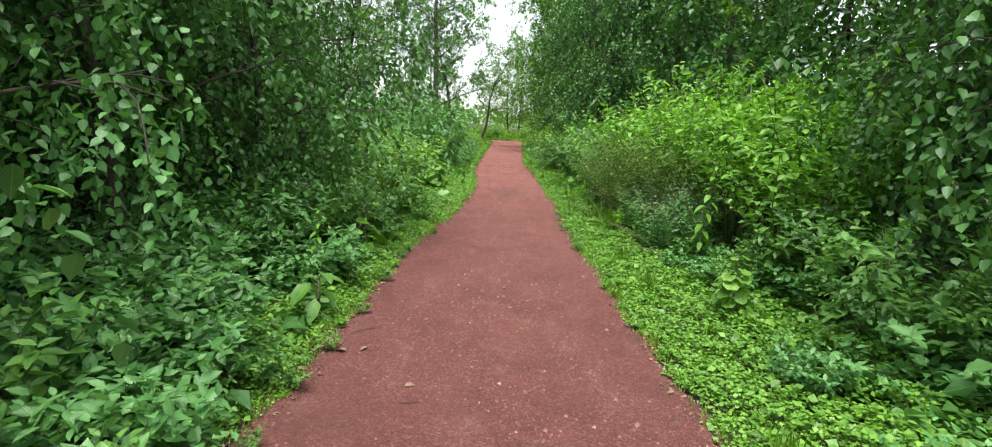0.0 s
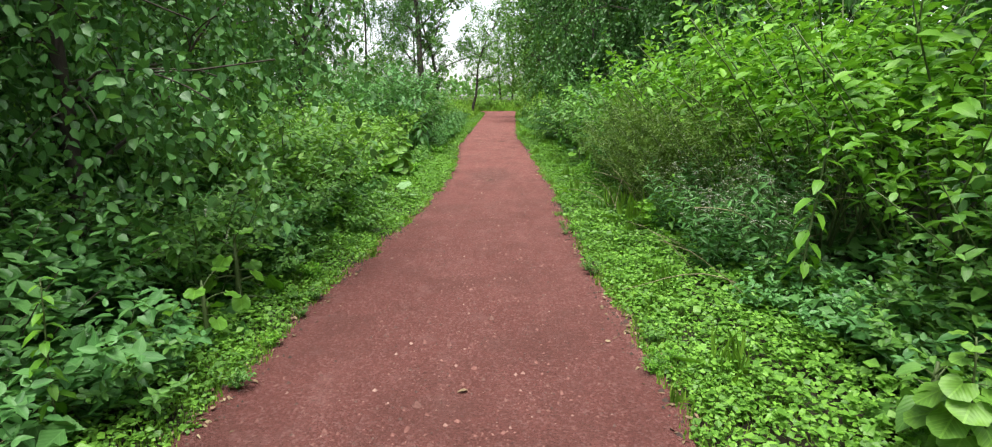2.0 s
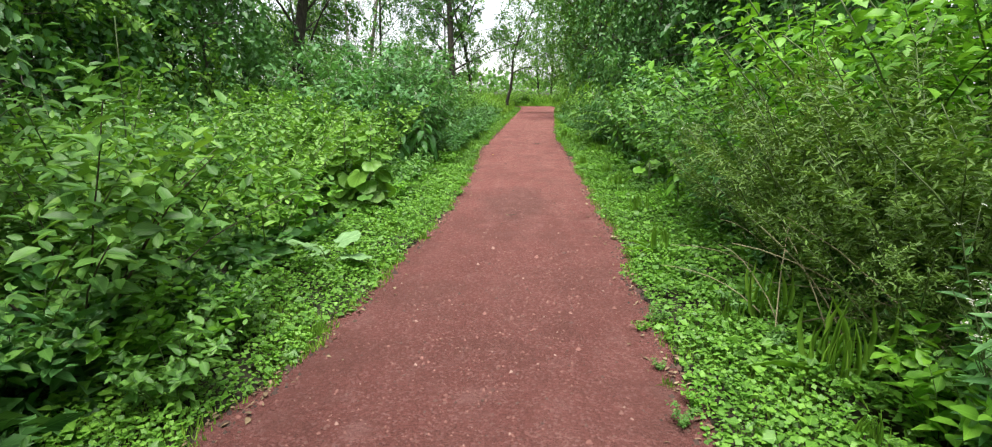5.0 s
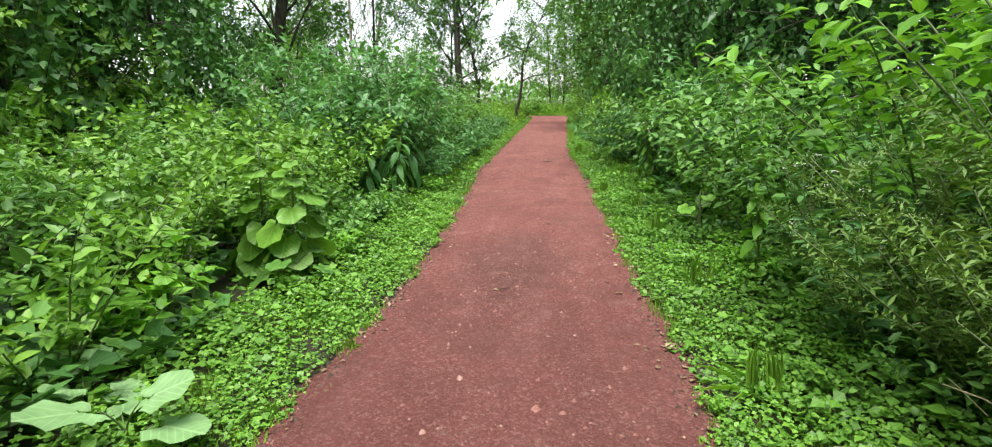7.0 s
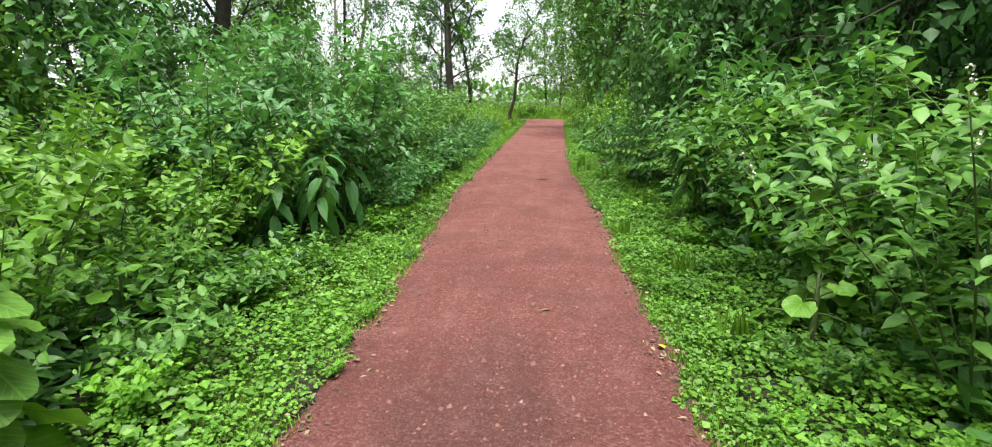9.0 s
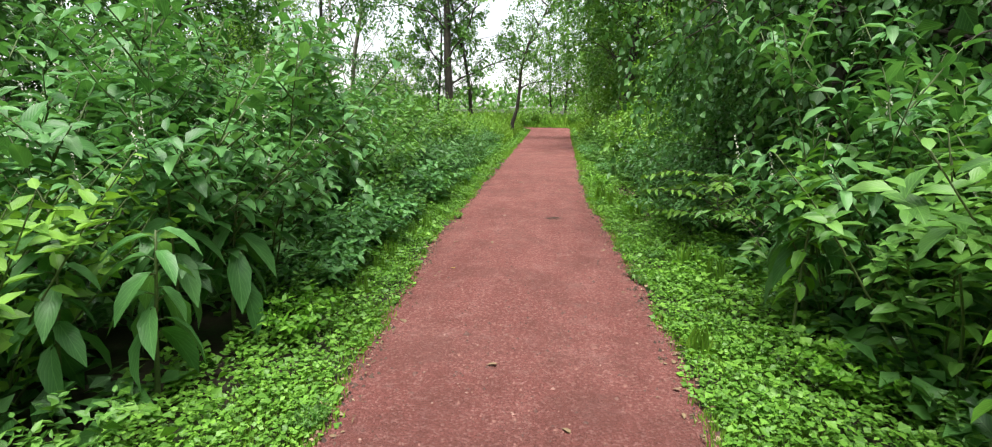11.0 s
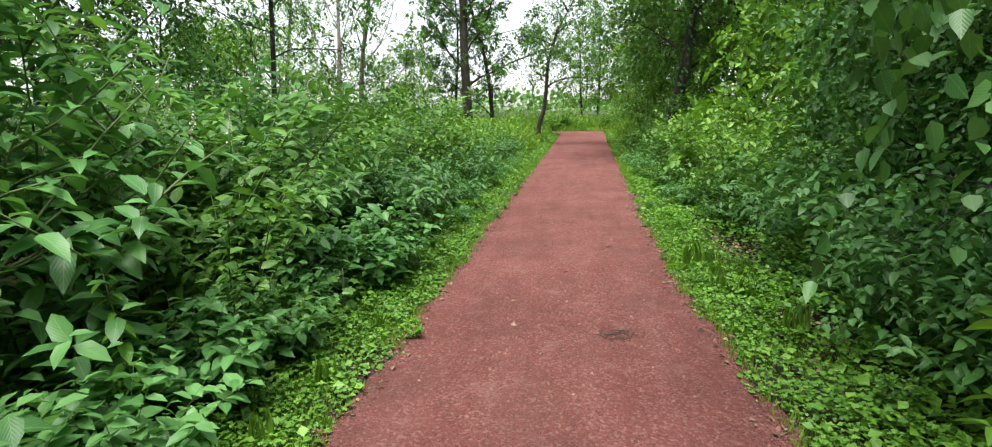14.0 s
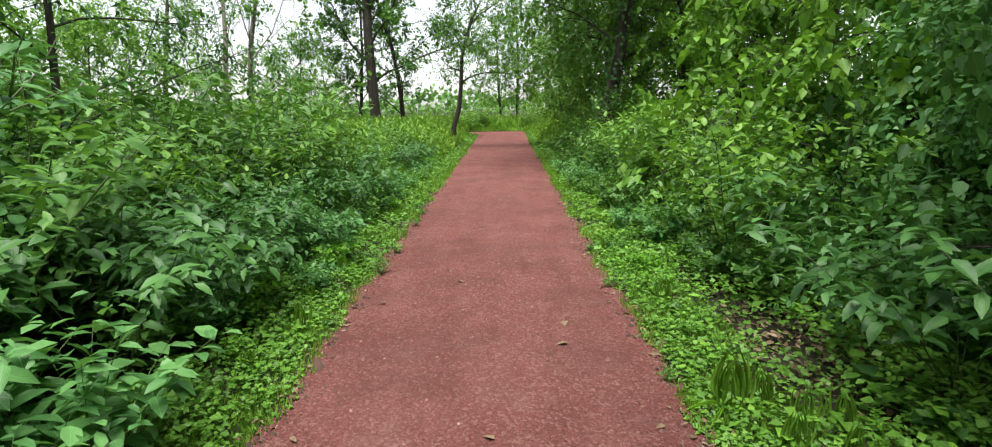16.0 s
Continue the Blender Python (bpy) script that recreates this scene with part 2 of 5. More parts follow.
def part_of(name, me, parent, label="", kind="", m=None):
    ob = new(name, me)
    ob.parent = parent
    if m is not None:
        ob.matrix_basis = m
    return tagged(ob, label, kind=kind)


def unit(v):
    v = np.asarray(v, float)
    return v / np.maximum(np.linalg.norm(v, axis=-1, keepdims=True), 1e-9)


def leaf_shape(kind):
    """One leaf one metre long along y, its width one metre: verts, tris, uv."""
    if kind == "small":
        v = [(0, 0, 0), (0.44, 0.24, 0.07), (0.42, 0.6, 0.02), (0, 1, -0.16), (-0.42, 0.6, 0.02), (-0.44, 0.24, 0.07)]
        f = [(0, 1, 2), (0, 2, 3), (0, 3, 4), (0, 4, 5)]
        uv = [(0, 0), (1, 0.24), (1, 0.6), (0, 1), (-1, 0.6), (-1, 0.24)]
    elif kind == "tiny":
        v = [(0, 0, 0), (0.5, 0.45, 0.1), (0, 1, -0.1), (-0.5, 0.45, 0.1)]
        f = [(0, 1, 2), (0, 2, 3)]
        uv = [(0, 0), (1, 0.45), (0, 1), (-1, 0.45)]
    elif kind in ("oval", "long"):
        rows = {"oval": ((0.3, 0.46), (0.68, 0.4)), "long": ((0.18, 0.33), (0.45, 0.5), (0.75, 0.38))}[kind]
        drop = 0.3 if kind == "oval" else 0.55
        v, uv = [(0, 0, 0)], [(0, 0)]
        for y, w in rows:
            z = -drop * y * y
            v += [(-w, y, z + 0.12 * w + 0.03), (0, y, z), (w, y, z + 0.12 * w + 0.03)]
            uv += [(-1, y), (0, y), (1, y)]
        v.append((0, 1, -drop))
        uv.append((0, 1))
        f = [(0, 2, 1), (0, 3, 2)]
        for i in range(1, 3 * len(rows) - 3, 3):
            f += [(i, i + 1, i + 4), (i, i + 4, i + 3), (i + 1, i + 2, i + 5), (i + 1, i + 5, i + 4)]
        k = 3 * len(rows) - 2
        f += [(k, k + 1, k + 3), (k + 1, k + 2, k + 3)]
    else:
        v, uv, f = [(0, 0.32, 0)], [(0, 0.3)], []
        n = 22 if kind == "heart" else 26
        for i in range(n):
            a = 2 * math.pi * i / n
            if kind == "heart":
                r = 0.5 + 0.16 * math.cos(a) - 0.36 * max(0, math.cos(a - math.pi)) ** 9 + 0.02 * math.sin(i * 2.4)
                x, y = r * math.sin(a), 0.36 + r * math.cos(a)
                z = -0.16 * (x * x + (y - 0.36) ** 2) + 0.045 * math.sin(i * 1.9) + 0.1 * abs(x)
            else:
                r = 0.34 + 0.22 * abs(math.cos(2.5 * a)) ** 1.5 * (1 if abs(a - math.pi) > 0.5 else 0.3)
                x, y = r * math.sin(a), 0.4 + r * math.cos(a)
                z = -0.2 * (x * x + (y - 0.4) ** 2) + 0.03 * math.sin(i * 2.1)
            v.append((x, y, z))
            uv.append((x * 1.6, y))
        f = [(0, 1 + (i + 1) % n, 1 + i) for i in range(n)]
    return np.array(v, float), np.array(f, int), np.array(uv, float)


SHAPES = {k: leaf_shape(k) for k in ("tiny", "small", "oval", "long", "heart", "lobed")}


class Leaves:
    """Gathers leaves, and joins them into one mesh."""

    def __init__(self):
        self.items = []

    def add(self, pos, along, up, length, width, shape="small"):
        pos = np.atleast_2d(pos)
        n = len(pos)
        self.items.append((shape, pos, unit(np.broadcast_to(along, (n, 3))), np.broadcast_to(up, (n, 3)),
                           np.broadcast_to(length, n), np.broadcast_to(width, n)))
        return self

    def count(self):
        return sum(len(i[1]) for i in self.items)

    def mesh(self, name, mats, twigs=None):
        vs, fs, us, base = [], [], [], 0
        for shape, pos, along, up, length, width in self.items:
            v, f, uv = SHAPES[shape]
            x = unit(np.cross(along, up))
            z = np.cross(x, along)
            p = (pos[:, None] + x[:, None] * (v[None, :, 0, None] * width[:, None, None])
                 + along[:, None] * (v[None, :, 1, None] * length[:, None, None])
                 + z[:, None] * (v[None, :, 2, None] * length[:, None, None]))
            n = len(pos)
            vs.append(p.reshape(-1, 3))
            fs.append((f[None] + base + (np.arange(n) * len(v))[:, None, None]).reshape(-1, 3))
            us.append(np.tile(uv, (n, 1)))
            base += n * len(v)
        slots = None
        if twigs is not None and twigs.v:
            count = sum(len(f) for f in fs)
            vs.append(np.concatenate(twigs.v))
            fs.append(np.concatenate(twigs.f) + base)
            us.append(np.zeros((len(vs[-1]), 2)))
            slots = [0] * count + [1] * len(fs[-1])
        return tri_mesh(name, np.concatenate(vs), np.concatenate(fs), mats, np.concatenate(us), slots)


class Tubes:
    """Gathers tapered round stems along lines of points."""

    def __init__(self, sides=5):
        self.sides, self.v, self.f, self.n = sides, [], [], 0

    def add(self, line, radii):
        line = np.asarray(line, float)
        s, k = self.sides, len(line)
        radii = np.broadcast_to(radii, k)
        way = unit(np.gradient(line, axis=0))
        ref = np.where(np.abs(way[:, 2:3]) > 0.9, np.array([[1.0, 0, 0]]), np.array([[0, 0, 1.0]]))
        a = unit(np.cross(way, ref))
        b = np.cross(way, a)
        ang = np.arange(s) * 2 * np.pi / s
        ring = line[:, None] + radii[:, None, None] * (a[:, None] * np.cos(ang)[None, :, None] + b[:, None] * np.sin(ang)[None, :, None])
        self.v += [ring.reshape(-1, 3), line[-1:]]
        i = np.arange(k - 1)[:, None] * s + np.arange(s)[None]
        j = np.arange(k - 1)[:, None] * s + (np.arange(s)[None] + 1) % s
        self.f += [np.stack([i, j, j + s], -1).reshape(-1, 3) + self.n, np.stack([i, j + s, i + s], -1).reshape(-1, 3) + self.n]
        last = self.n + (k - 1) * s
        self.f.append(np.stack([last + np.arange(s), last + (np.arange(s) + 1) % s, np.full(s, self.n + k * s)], -1))
        self.n += k * s + 1
        return self

    def mesh(self, name, mat):
        return tri_mesh(name, np.concatenate(self.v), np.concatenate(self.f), [mat], smooth=True)


def curve_line(start, way, length, bend, points, rng, wander=0.06):
    """A line of points that starts along way and bends by a pull each step."""
    p, d, out = np.array(start, float), unit(way), [np.array(start, float)]
    for _ in range(points - 1):
        d = unit(d + np.asarray(bend) / (points - 1) + rng.normal(0, wander, 3))
        p = p + d * length / (points - 1)
        out.append(p.copy())
    return np.array(out)


def along_line(line, s):
    """Points and directions at shares s of a line."""
    s = np.clip(np.asarray(s), 0, 1) * (len(line) - 1)
    i = np.minimum(s.astype(int), len(line) - 2)
    f = (s - i)[:, None]
    return line[i] * (1 - f) + line[i + 1] * f, unit(line[i + 1] - line[i])


def dress(leaves, line, first, count, length, width, shape, rng, lift=0.25, droop=0.0, flat=0.35):
    """Leaves set round a stem from share first to its tip."""
    s = np.linspace(first, 1.0, count)
    p, d = along_line(line, s)
    turn = np.arange(count) * 2.4 + rng.uniform(0, 6.28)
    out = np.stack([np.cos(turn), np.sin(turn), np.zeros(count)], -1)
    out = unit(out - d * (out * d).sum(-1, keepdims=True) * 0.7)
    a = unit(out + d * 0.35 + np.array([0, 0, 1.0]) * rng.normal(lift - droop, 0.22, count)[:, None])
    up = np.array([0, 0, 1.0]) + rng.normal(0, flat, (count, 3)) + d * 0.2
    size = rng.uniform(0.72, 1.15, count) * np.interp(s, [0, 0.75, 1], [1.05, 1.0, 0.55])
    leaves.add(p, a, up, length * size, width * size, shape)


# ---------------------------------------------------------------- plants
PLANTS = {}


def plant_kind(name):
    """Marks a builder; its first calls build the variants, later calls copy them."""
    def keep(f):
        PLANTS[name] = [f, {}]
        return f
    return keep


def put(kind, x, y, scale=1.0, turn=None, variant=None, z=0.0, label="", tall=1.0):
    build, made = PLANTS[kind]
    rng = PUT_RNG
    turn = rng.uniform(0, 360) if turn is None else turn
    v = int(rng.integers(0, 3)) if variant is None else variant
    m = Matrix.LocRotScale((x, y, z), Euler((0, 0, radians(turn))), (scale, scale, scale * tall))
    if v not in made:
        made[v] = build(v)
        made[v].matrix_basis = m
        ob = made[v]
    else:
        source = made[v]
        keep = source.scale.copy()
        source.scale = (1, 1, 1)
        ob = copy_thing(source, m)
        source.scale = keep
    if label:
        ob["label"] = label
    return ob


PUT_RNG = np.random.default_rng(11)


def leafy_bush(v, name, label, category, group, height, reach, stems, leaf, wide, per, first, leaf_mat, stem_mat, shape="oval",
               twigs=3, seed=0, droop=0.0, flowers=0, lean=0.5, flat=0.35, lift=0.25):
    """A bush of several stems from one base, each a part, with twigs and leaves."""
    rng = np.random.default_rng(seed * 31 + v)
    root = tagged(new(name), label, category, group)
    leaves, blooms, fine, all_stems = Leaves(), Leaves(), Tubes(3), Tubes(3)
    for i in range(stems):
        a = i * 2.4 + rng.uniform(-0.4, 0.4)
        tilt = lean * math.sqrt((i + 0.5) / stems) * rng.uniform(0.8, 1.2)
        way = np.array([math.cos(a) * tilt, math.sin(a) * tilt, 1.0])
        h = height * rng.uniform(0.72, 1.05)
        base = np.array([math.cos(a), math.sin(a), 0]) * reach * 0.16 * rng.uniform(0.2, 1)
        line = curve_line(base, way, h * 1.08, (math.cos(a) * 0.35, math.sin(a) * 0.35, -0.1), 8, rng, 0.06)
        line = along_line(line, np.linspace(0, 1, 6))[0]
        tube = (all_stems if height < 1.25 else Tubes(4)).add(line, np.linspace(0.0055, 0.002, 6) * height)
        dress(leaves, line, first, per, leaf, wide, shape, rng, lift, droop, flat)
        for k in range(twigs):
            s = rng.uniform(max(first, 0.25), 0.92)
            p, d = along_line(line, [s])
            b = rng.uniform(0, 6.28)
            tw = curve_line(p[0], d[0] * 0.6 + np.array([math.cos(b), math.sin(b), 0.25]), reach * rng.uniform(0.4, 0.75), (0, 0, 0.15 - droop), 4, rng, 0.08)
            if leaf > 0.17:
                fine.add(tw, np.linspace(0.0045, 0.0018, 4) * height)
            dress(leaves, tw, 0.15, max(4, int(per * 0.55)), leaf * 0.92, wide * 0.92, shape, rng, lift, droop, flat)
            if flowers and rng.random() < flowers:
                sp = curve_line(tw[-1], (math.cos(b) * 0.3, math.sin(b) * 0.3, 1), 0.16, (0, 0, -0.3), 6, rng)
                q, _ = along_line(sp, np.linspace(0, 1, 26))
                blooms.add(q + rng.normal(0, 0.006, (26, 3)), rng.normal(0, 1, (26, 3)), rng.normal(0, 1, (26, 3)), 0.014, 0.012)
        if height >= 1.25:
            part_of("stem", tube.mesh("stem", stem_mat), root)
    if all_stems.v:
        part_of("stem", all_stems.mesh("stem", stem_mat), root, kind="stuff")
    part_of("foliage", leaves.mesh("foliage", [leaf_mat, stem_mat], fine), root, kind="stuff")
    if blooms.items:
        part_of("blossom", blooms.mesh("blossom", [PETAL]), root, "small cream flower spikes", "stuff")
    return root


@plant_kind("tall_bush")
def tall_bush(v):
    return leafy_bush(v, "leafy_bush", "tall mid-green bush with large oval leaves beside the path", "bush", "broad-leaved bushes",
                      1.75, 0.75, 9, 0.15, 0.075, 19, 0.1, LEAF_MID, STEM, "oval", 6, 1, 0.12, 0.06, 0.5, 0.24, 0.2)


@plant_kind("spike_bush")
def spike_bush(v):
    return leafy_bush(v, "flowering_bush", "tall bush with big pointed leaves and cream flower spikes", "bush", "flowering bushes",
                      2.0, 0.85, 10, 0.19, 0.095, 20, 0.08, LEAF_COOL, STEM, "oval", 6, 2, 0.12, 0.22, 0.5, 0.2, 0.18)


@plant_kind("bright_bush")
def bright_bush(v):
    return leafy_bush(v, "bright_bush", "tall bright green bush with bare brown lower stems", "bush", "bright bushes",
                      2.45, 0.95, 12, 0.155, 0.078, 17, 0.32, LEAF_BRIGHT, STEM, "oval", 6, 3, 0.05, 0.0, 0.45)


@plant_kind("small_bush")
def small_bush(v):
    return leafy_bush(v, "small_leaved_bush", "rounded bush with many small mid-green leaves", "bush", "small-leaved bushes",
                      1.2, 0.6, 11, 0.105, 0.055, 16, 0.12, LEAF_MID, TWIG, "small", 6, 4, 0.08, 0.0, 0.75)


@plant_kind("dark_bush")
def dark_bush(v):
    return leafy_bush(v, "dark_bush", "low dark green bush with glossy pointed leaves", "bush", "dark bushes",
                      1.05, 0.6, 10, 0.12, 0.062, 14, 0.35, LEAF_DEEP, TWIG, "small", 6, 5, 0.1, 0.0, 0.8)


@plant_kind("lime_bush")
def lime_bush(v):
    return leafy_bush(v, "yellow_green_bush", "loose yellow-green bush at the path's edge", "bush", "yellow-green bushes",
                      1.4, 0.65, 10, 0.12, 0.064, 15, 0.15, LEAF_LIME, STEM, "small", 5, 6, 0.05, 0.0, 0.6)


@plant_kind("herb")
def herb(v):
    return leafy_bush(v, "nettle_clump", "clump of upright green herbs with toothed leaves", "herb", "herb clumps",
                      0.72, 0.34, 9, 0.12, 0.062, 13, 0.1, LEAF_MID, STEM, "small", 2, 7, 0.12, 0.0, 0.55)


@plant_kind("pale_herb")
def pale_herb(v):
    return leafy_bush(v, "bright_herb_clump", "clump of fresh light green herbs", "herb", "light herb clumps",
                      0.6, 0.34, 9, 0.12, 0.068, 11, 0.1, LEAF_BRIGHT, STEM, "small", 2, 8, 0.08, 0.0, 0.65)


@plant_kind("cool_herb")
def cool_herb(v):
    return leafy_bush(v, "dark_herb_clump", "shaded clump of dark bluish-green herbs", "herb", "shaded herb clumps",
                      0.62, 0.36, 9, 0.13, 0.074, 11, 0.1, LEAF_COOL, STEM, "small", 3, 9, 0.1, 0.0, 0.7)


@plant_kind("golden_herb")
def golden_herb(v):
    return leafy_bush(v, "feathery_herb", "feathery olive herb with fine drooping leaves", "herb", "feathery herbs",
                      1.25, 0.5, 13, 0.055, 0.016, 52, 0.1, LEAF_OLIVE, STEM, "tiny", 7, 10, 0.15, 0.0, 0.45, 0.6)


@plant_kind("elder")
def elder(v):
    return leafy_bush(v, "elder_bush", "arching elder bush with drooping pointed green leaves", "bush", "elder bushes",
                      1.1, 0.65, 11, 0.15, 0.066, 12, 0.55, LEAF_DEEP, STEM, "oval", 5, 11, 0.3, 0.0, 0.85, 0.3, 0.2)


@plant_kind("balsam")
def balsam(v):
    return leafy_bush(v, "broad_herb_clump", "dense knee-high clump of broad pointed soft green leaves", "herb", "broad herb clumps",
                      0.72, 0.4, 11, 0.15, 0.085, 10, 0.25, LEAF_COOL, STEM, "oval", 3, 12, 0.12, 0.0, 0.6, 0.25, 0.1)


def big_leaf(name, shape, length, width, stalk, mat, seed):
    """One large leaf with its stalk rising from the origin towards +y."""
    rng = np.random.default_rng(seed)
    t = Tubes(5).add(curve_line((0, 0, 0), (0, 0.75, 1), stalk, (0, 0.5, -0.35), 6, rng, 0.02), np.linspace(0.007, 0.0035, 6))
    tip = t.v[-1][0]
    v, f, uv = SHAPES[shape]
    tilt = Matrix.Rotation(radians(-8), 3, "X")
    lv = np.array([tilt @ Vector((p[0] * width, p[1] * length, p[2] * length)) for p in v]) + tip - (0, 0.03, 0)
    tv, tf = np.concatenate(t.v), np.concatenate(t.f)
    verts = np.concatenate([tv, lv])
    tris = np.concatenate([tf, f + len(tv)])
    uvs = np.concatenate([np.tile([0.5, 0.02], (len(tv), 1)), uv])
    return tri_mesh(name, verts, tris, [STEM, mat], uvs, [0] * len(tf) + [1] * len(f), True)


BIG = {}


def rosette(v, name, label, category, group, shape, length, width, stalk, mat, count, seed, spread=0.5, mound=0.25):
    """A plant whose large leaves are parts, each on its own stalk."""
    rng = np.random.default_rng(seed * 17 + v)
    if name not in BIG:
        BIG[name] = [big_leaf("leaf", shape, length * k, width * k, stalk * k, mat, seed + i) for i, k in enumerate((1.0, 0.8, 1.15))]
    root = tagged(new(name), label, category, group)
    crown = Tubes(6).add([(0, 0, -0.01), (0, 0, mound * 0.5), (0.01, 0, mound)], [0.02, 0.014, 0.006])
    part_of("stem", crown.mesh("stem", STEM), root)
    for i in range(count):
        up = (i + 0.5) / count
        tilt = 62 * (1 - up) * spread * 2 - 6 + rng.uniform(-8, 8)
        m = (Matrix.Translation((0, 0, mound * up * 0.9)) @ Euler((0, 0, i * 2.4 + rng.uniform(-0.3, 0.3))).to_matrix().to_4x4()
             @ Euler((radians(-tilt), radians(rng.uniform(-14, 14)), 0)).to_matrix().to_4x4() @ Matrix.Scale(rng.uniform(0.75, 1.1) * (1 - 0.35 * up), 4))
        part_of("leaf", BIG[name][i % 3], root, m=m)
    return root


@plant_kind("burdock")
def burdock(v):
    return rosette(v, "burdock", "burdock with very large heart-shaped green leaves", "plant", "burdocks", "heart", 0.27, 0.25, 0.26, LEAF_MID, 11, 21, 0.5, 0.22)


@plant_kind("heart_plant")
def heart_plant(v):
    return rosette(v, "heart_leaved_plant", "low plant with rounded bright green heart-shaped leaves", "plant", "heart-leaved plants", "heart", 0.16, 0.15, 0.2, LEAF_BRIGHT, 13, 22, 0.55, 0.35)


@plant_kind("broad_plant")
def broad_plant(v):
    return rosette(v, "broad_leaved_plant", "pale green seedling with broad pointed leaves", "plant", "broad-leaved plants", "oval", 0.21, 0.13, 0.12, LEAF_MID, 18, 24, 0.62, 0.3)


@plant_kind("lobed_plant")
def lobed_plant(v):
    return rosette(v, "maple_sapling", "maple seedling with lobed mid-green leaves", "sapling", "maple seedlings", "lobed", 0.16, 0.17, 0.16, LEAF_MID, 20, 25, 0.55, 0.45)


def whorl(v, name, label, category, group, shape, length, width, stalk, mat, count, seed, z0, z1, low, high, shrink, stem_r=0.016):
    """An upright stem whose large leaves, each a part, droop below and rise and dwindle towards the top."""
    rng = np.random.default_rng(seed * 13 + v)
    if name not in BIG:
        BIG[name] = [big_leaf("leaf", shape, length * k, width * k, stalk * k, mat, seed + i) for i, k in enumerate((1.0, 0.82, 1.12))]
    root = tagged(new(name), label, category, group)
    line = curve_line((0, 0, -0.02), (0.06, 0.03, 1), z1 + 0.02, (0, 0, 0.1), 7, rng, 0.03)
    part_of("stem", Tubes(6).add(line, np.linspace(stem_r, stem_r * 0.35, 7)).mesh("stem", STEM), root)
    for i in range(count):
        up = (i + 0.5) / count
        p, _ = along_line(line, [(z0 + (z1 - z0) * up) / z1])
        tilt = low + (high - low) * up + rng.uniform(-10, 10)
        m = (Matrix.Translation(p[0]) @ Euler((0, 0, i * 2.4 + rng.uniform(-0.35, 0.35))).to_matrix().to_4x4()
             @ Euler((radians(-tilt), radians(rng.uniform(-16, 16)), 0)).to_matrix().to_4x4() @ Matrix.Scale(rng.uniform(0.82, 1.12) * (1 - shrink * up), 4))
        part_of("leaf", BIG[name][i % 3], root, m=m)
    return root


@plant_kind("tall_burdock")
def tall_burdock(v):
    return whorl(v, "flowering_burdock", "tall burdock with huge drooping lower leaves and small pale upper ones", "plant", "tall burdocks", "heart", 0.33, 0.31, 0.16, LEAF_LIME, 34, 61, 0.2, 1.05, 48, 0, 0.66)


@plant_kind("pale_burdock")
def pale_burdock(v):
    return whorl(v, "young_burdock", "young burdock with a few very large pale leaves", "plant", "young burdocks", "heart", 0.32, 0.29, 0.2, LEAF_PALE, 4, 64, 0.03, 0.12, 4, -36, 0.25)


@plant_kind("pokeweed")
def pokeweed(v):
    return whorl(v, "pokeweed", "pokeweed stem with long smooth drooping dark green leaves", "plant", "pokeweeds", "long", 0.34, 0.135, 0.07, LEAF_COOL, 16, 62, 0.4, 0.95, 34, -8, 0.35)


@plant_kind("bright_sapling")
def bright_sapling(v):
    return whorl(v, "bright_sapling", "slim seedling with light green pointed leaves in tiers", "sapling", "light saplings", "oval", 0.15, 0.075, 0.04, LEAF_BRIGHT, 24, 63, 0.3, 1.1, 28, -4, 0.45, 0.009)


LEAFLET = [Leaves().add((0, 0, 0), (0, 1, 0), (0, 0, 1), 0.105, 0.046, "oval").mesh("leaflet", [m]) for m in (LEAF_MID, LEAF_LIME)]


@plant_kind("fern_branch")
def fern_branch(v):
    """Arching sprays of paired leaflets."""
    rng = np.random.default_rng(500 + v)
    root = tagged(new("compound_leaved_sapling"), "young sapling with arching sprays of paired leaflets", "sapling", "compound-leaved saplings")
    for i in range(9):
        a = i * 2.4 + rng.uniform(-0.3, 0.3)
        line = curve_line((0, 0, 0.05 + 0.05 * i), (math.cos(a), math.sin(a), rng.uniform(0.5, 1.3)), rng.uniform(0.5, 0.75), (math.cos(a) * 0.5, math.sin(a) * 0.5, -0.9), 8, rng, 0.03)
        stalk = part_of("spray", Tubes(4).add(line, np.linspace(0.005, 0.0015, 8)).mesh("spray", TWIG), root)
        p, d = along_line(line, np.repeat(np.linspace(0.3, 1, 8), 2))
        out = unit(np.cross(d, (0, 0, 1.0))) * np.tile([[1.0], [-1.0]], (8, 1))
        for q, w, e in zip(p, out, d):
            y = Vector(unit(w + e * rng.uniform(0.3, 0.8) + np.array([0, 0, rng.normal(-0.15, 0.2)])))
            x = y.cross(Vector((0, 0, 1)) + Vector(rng.normal(0, 0.4, 3))).normalized()
            m = Matrix((x, y, x.cross(y))).transposed().to_4x4()
            m.translation = q
            part_of("leaflet", LEAFLET[min(v, 1)], stalk, m=m @ Matrix.Scale(rng.uniform(0.65, 1.2), 4))
    return root


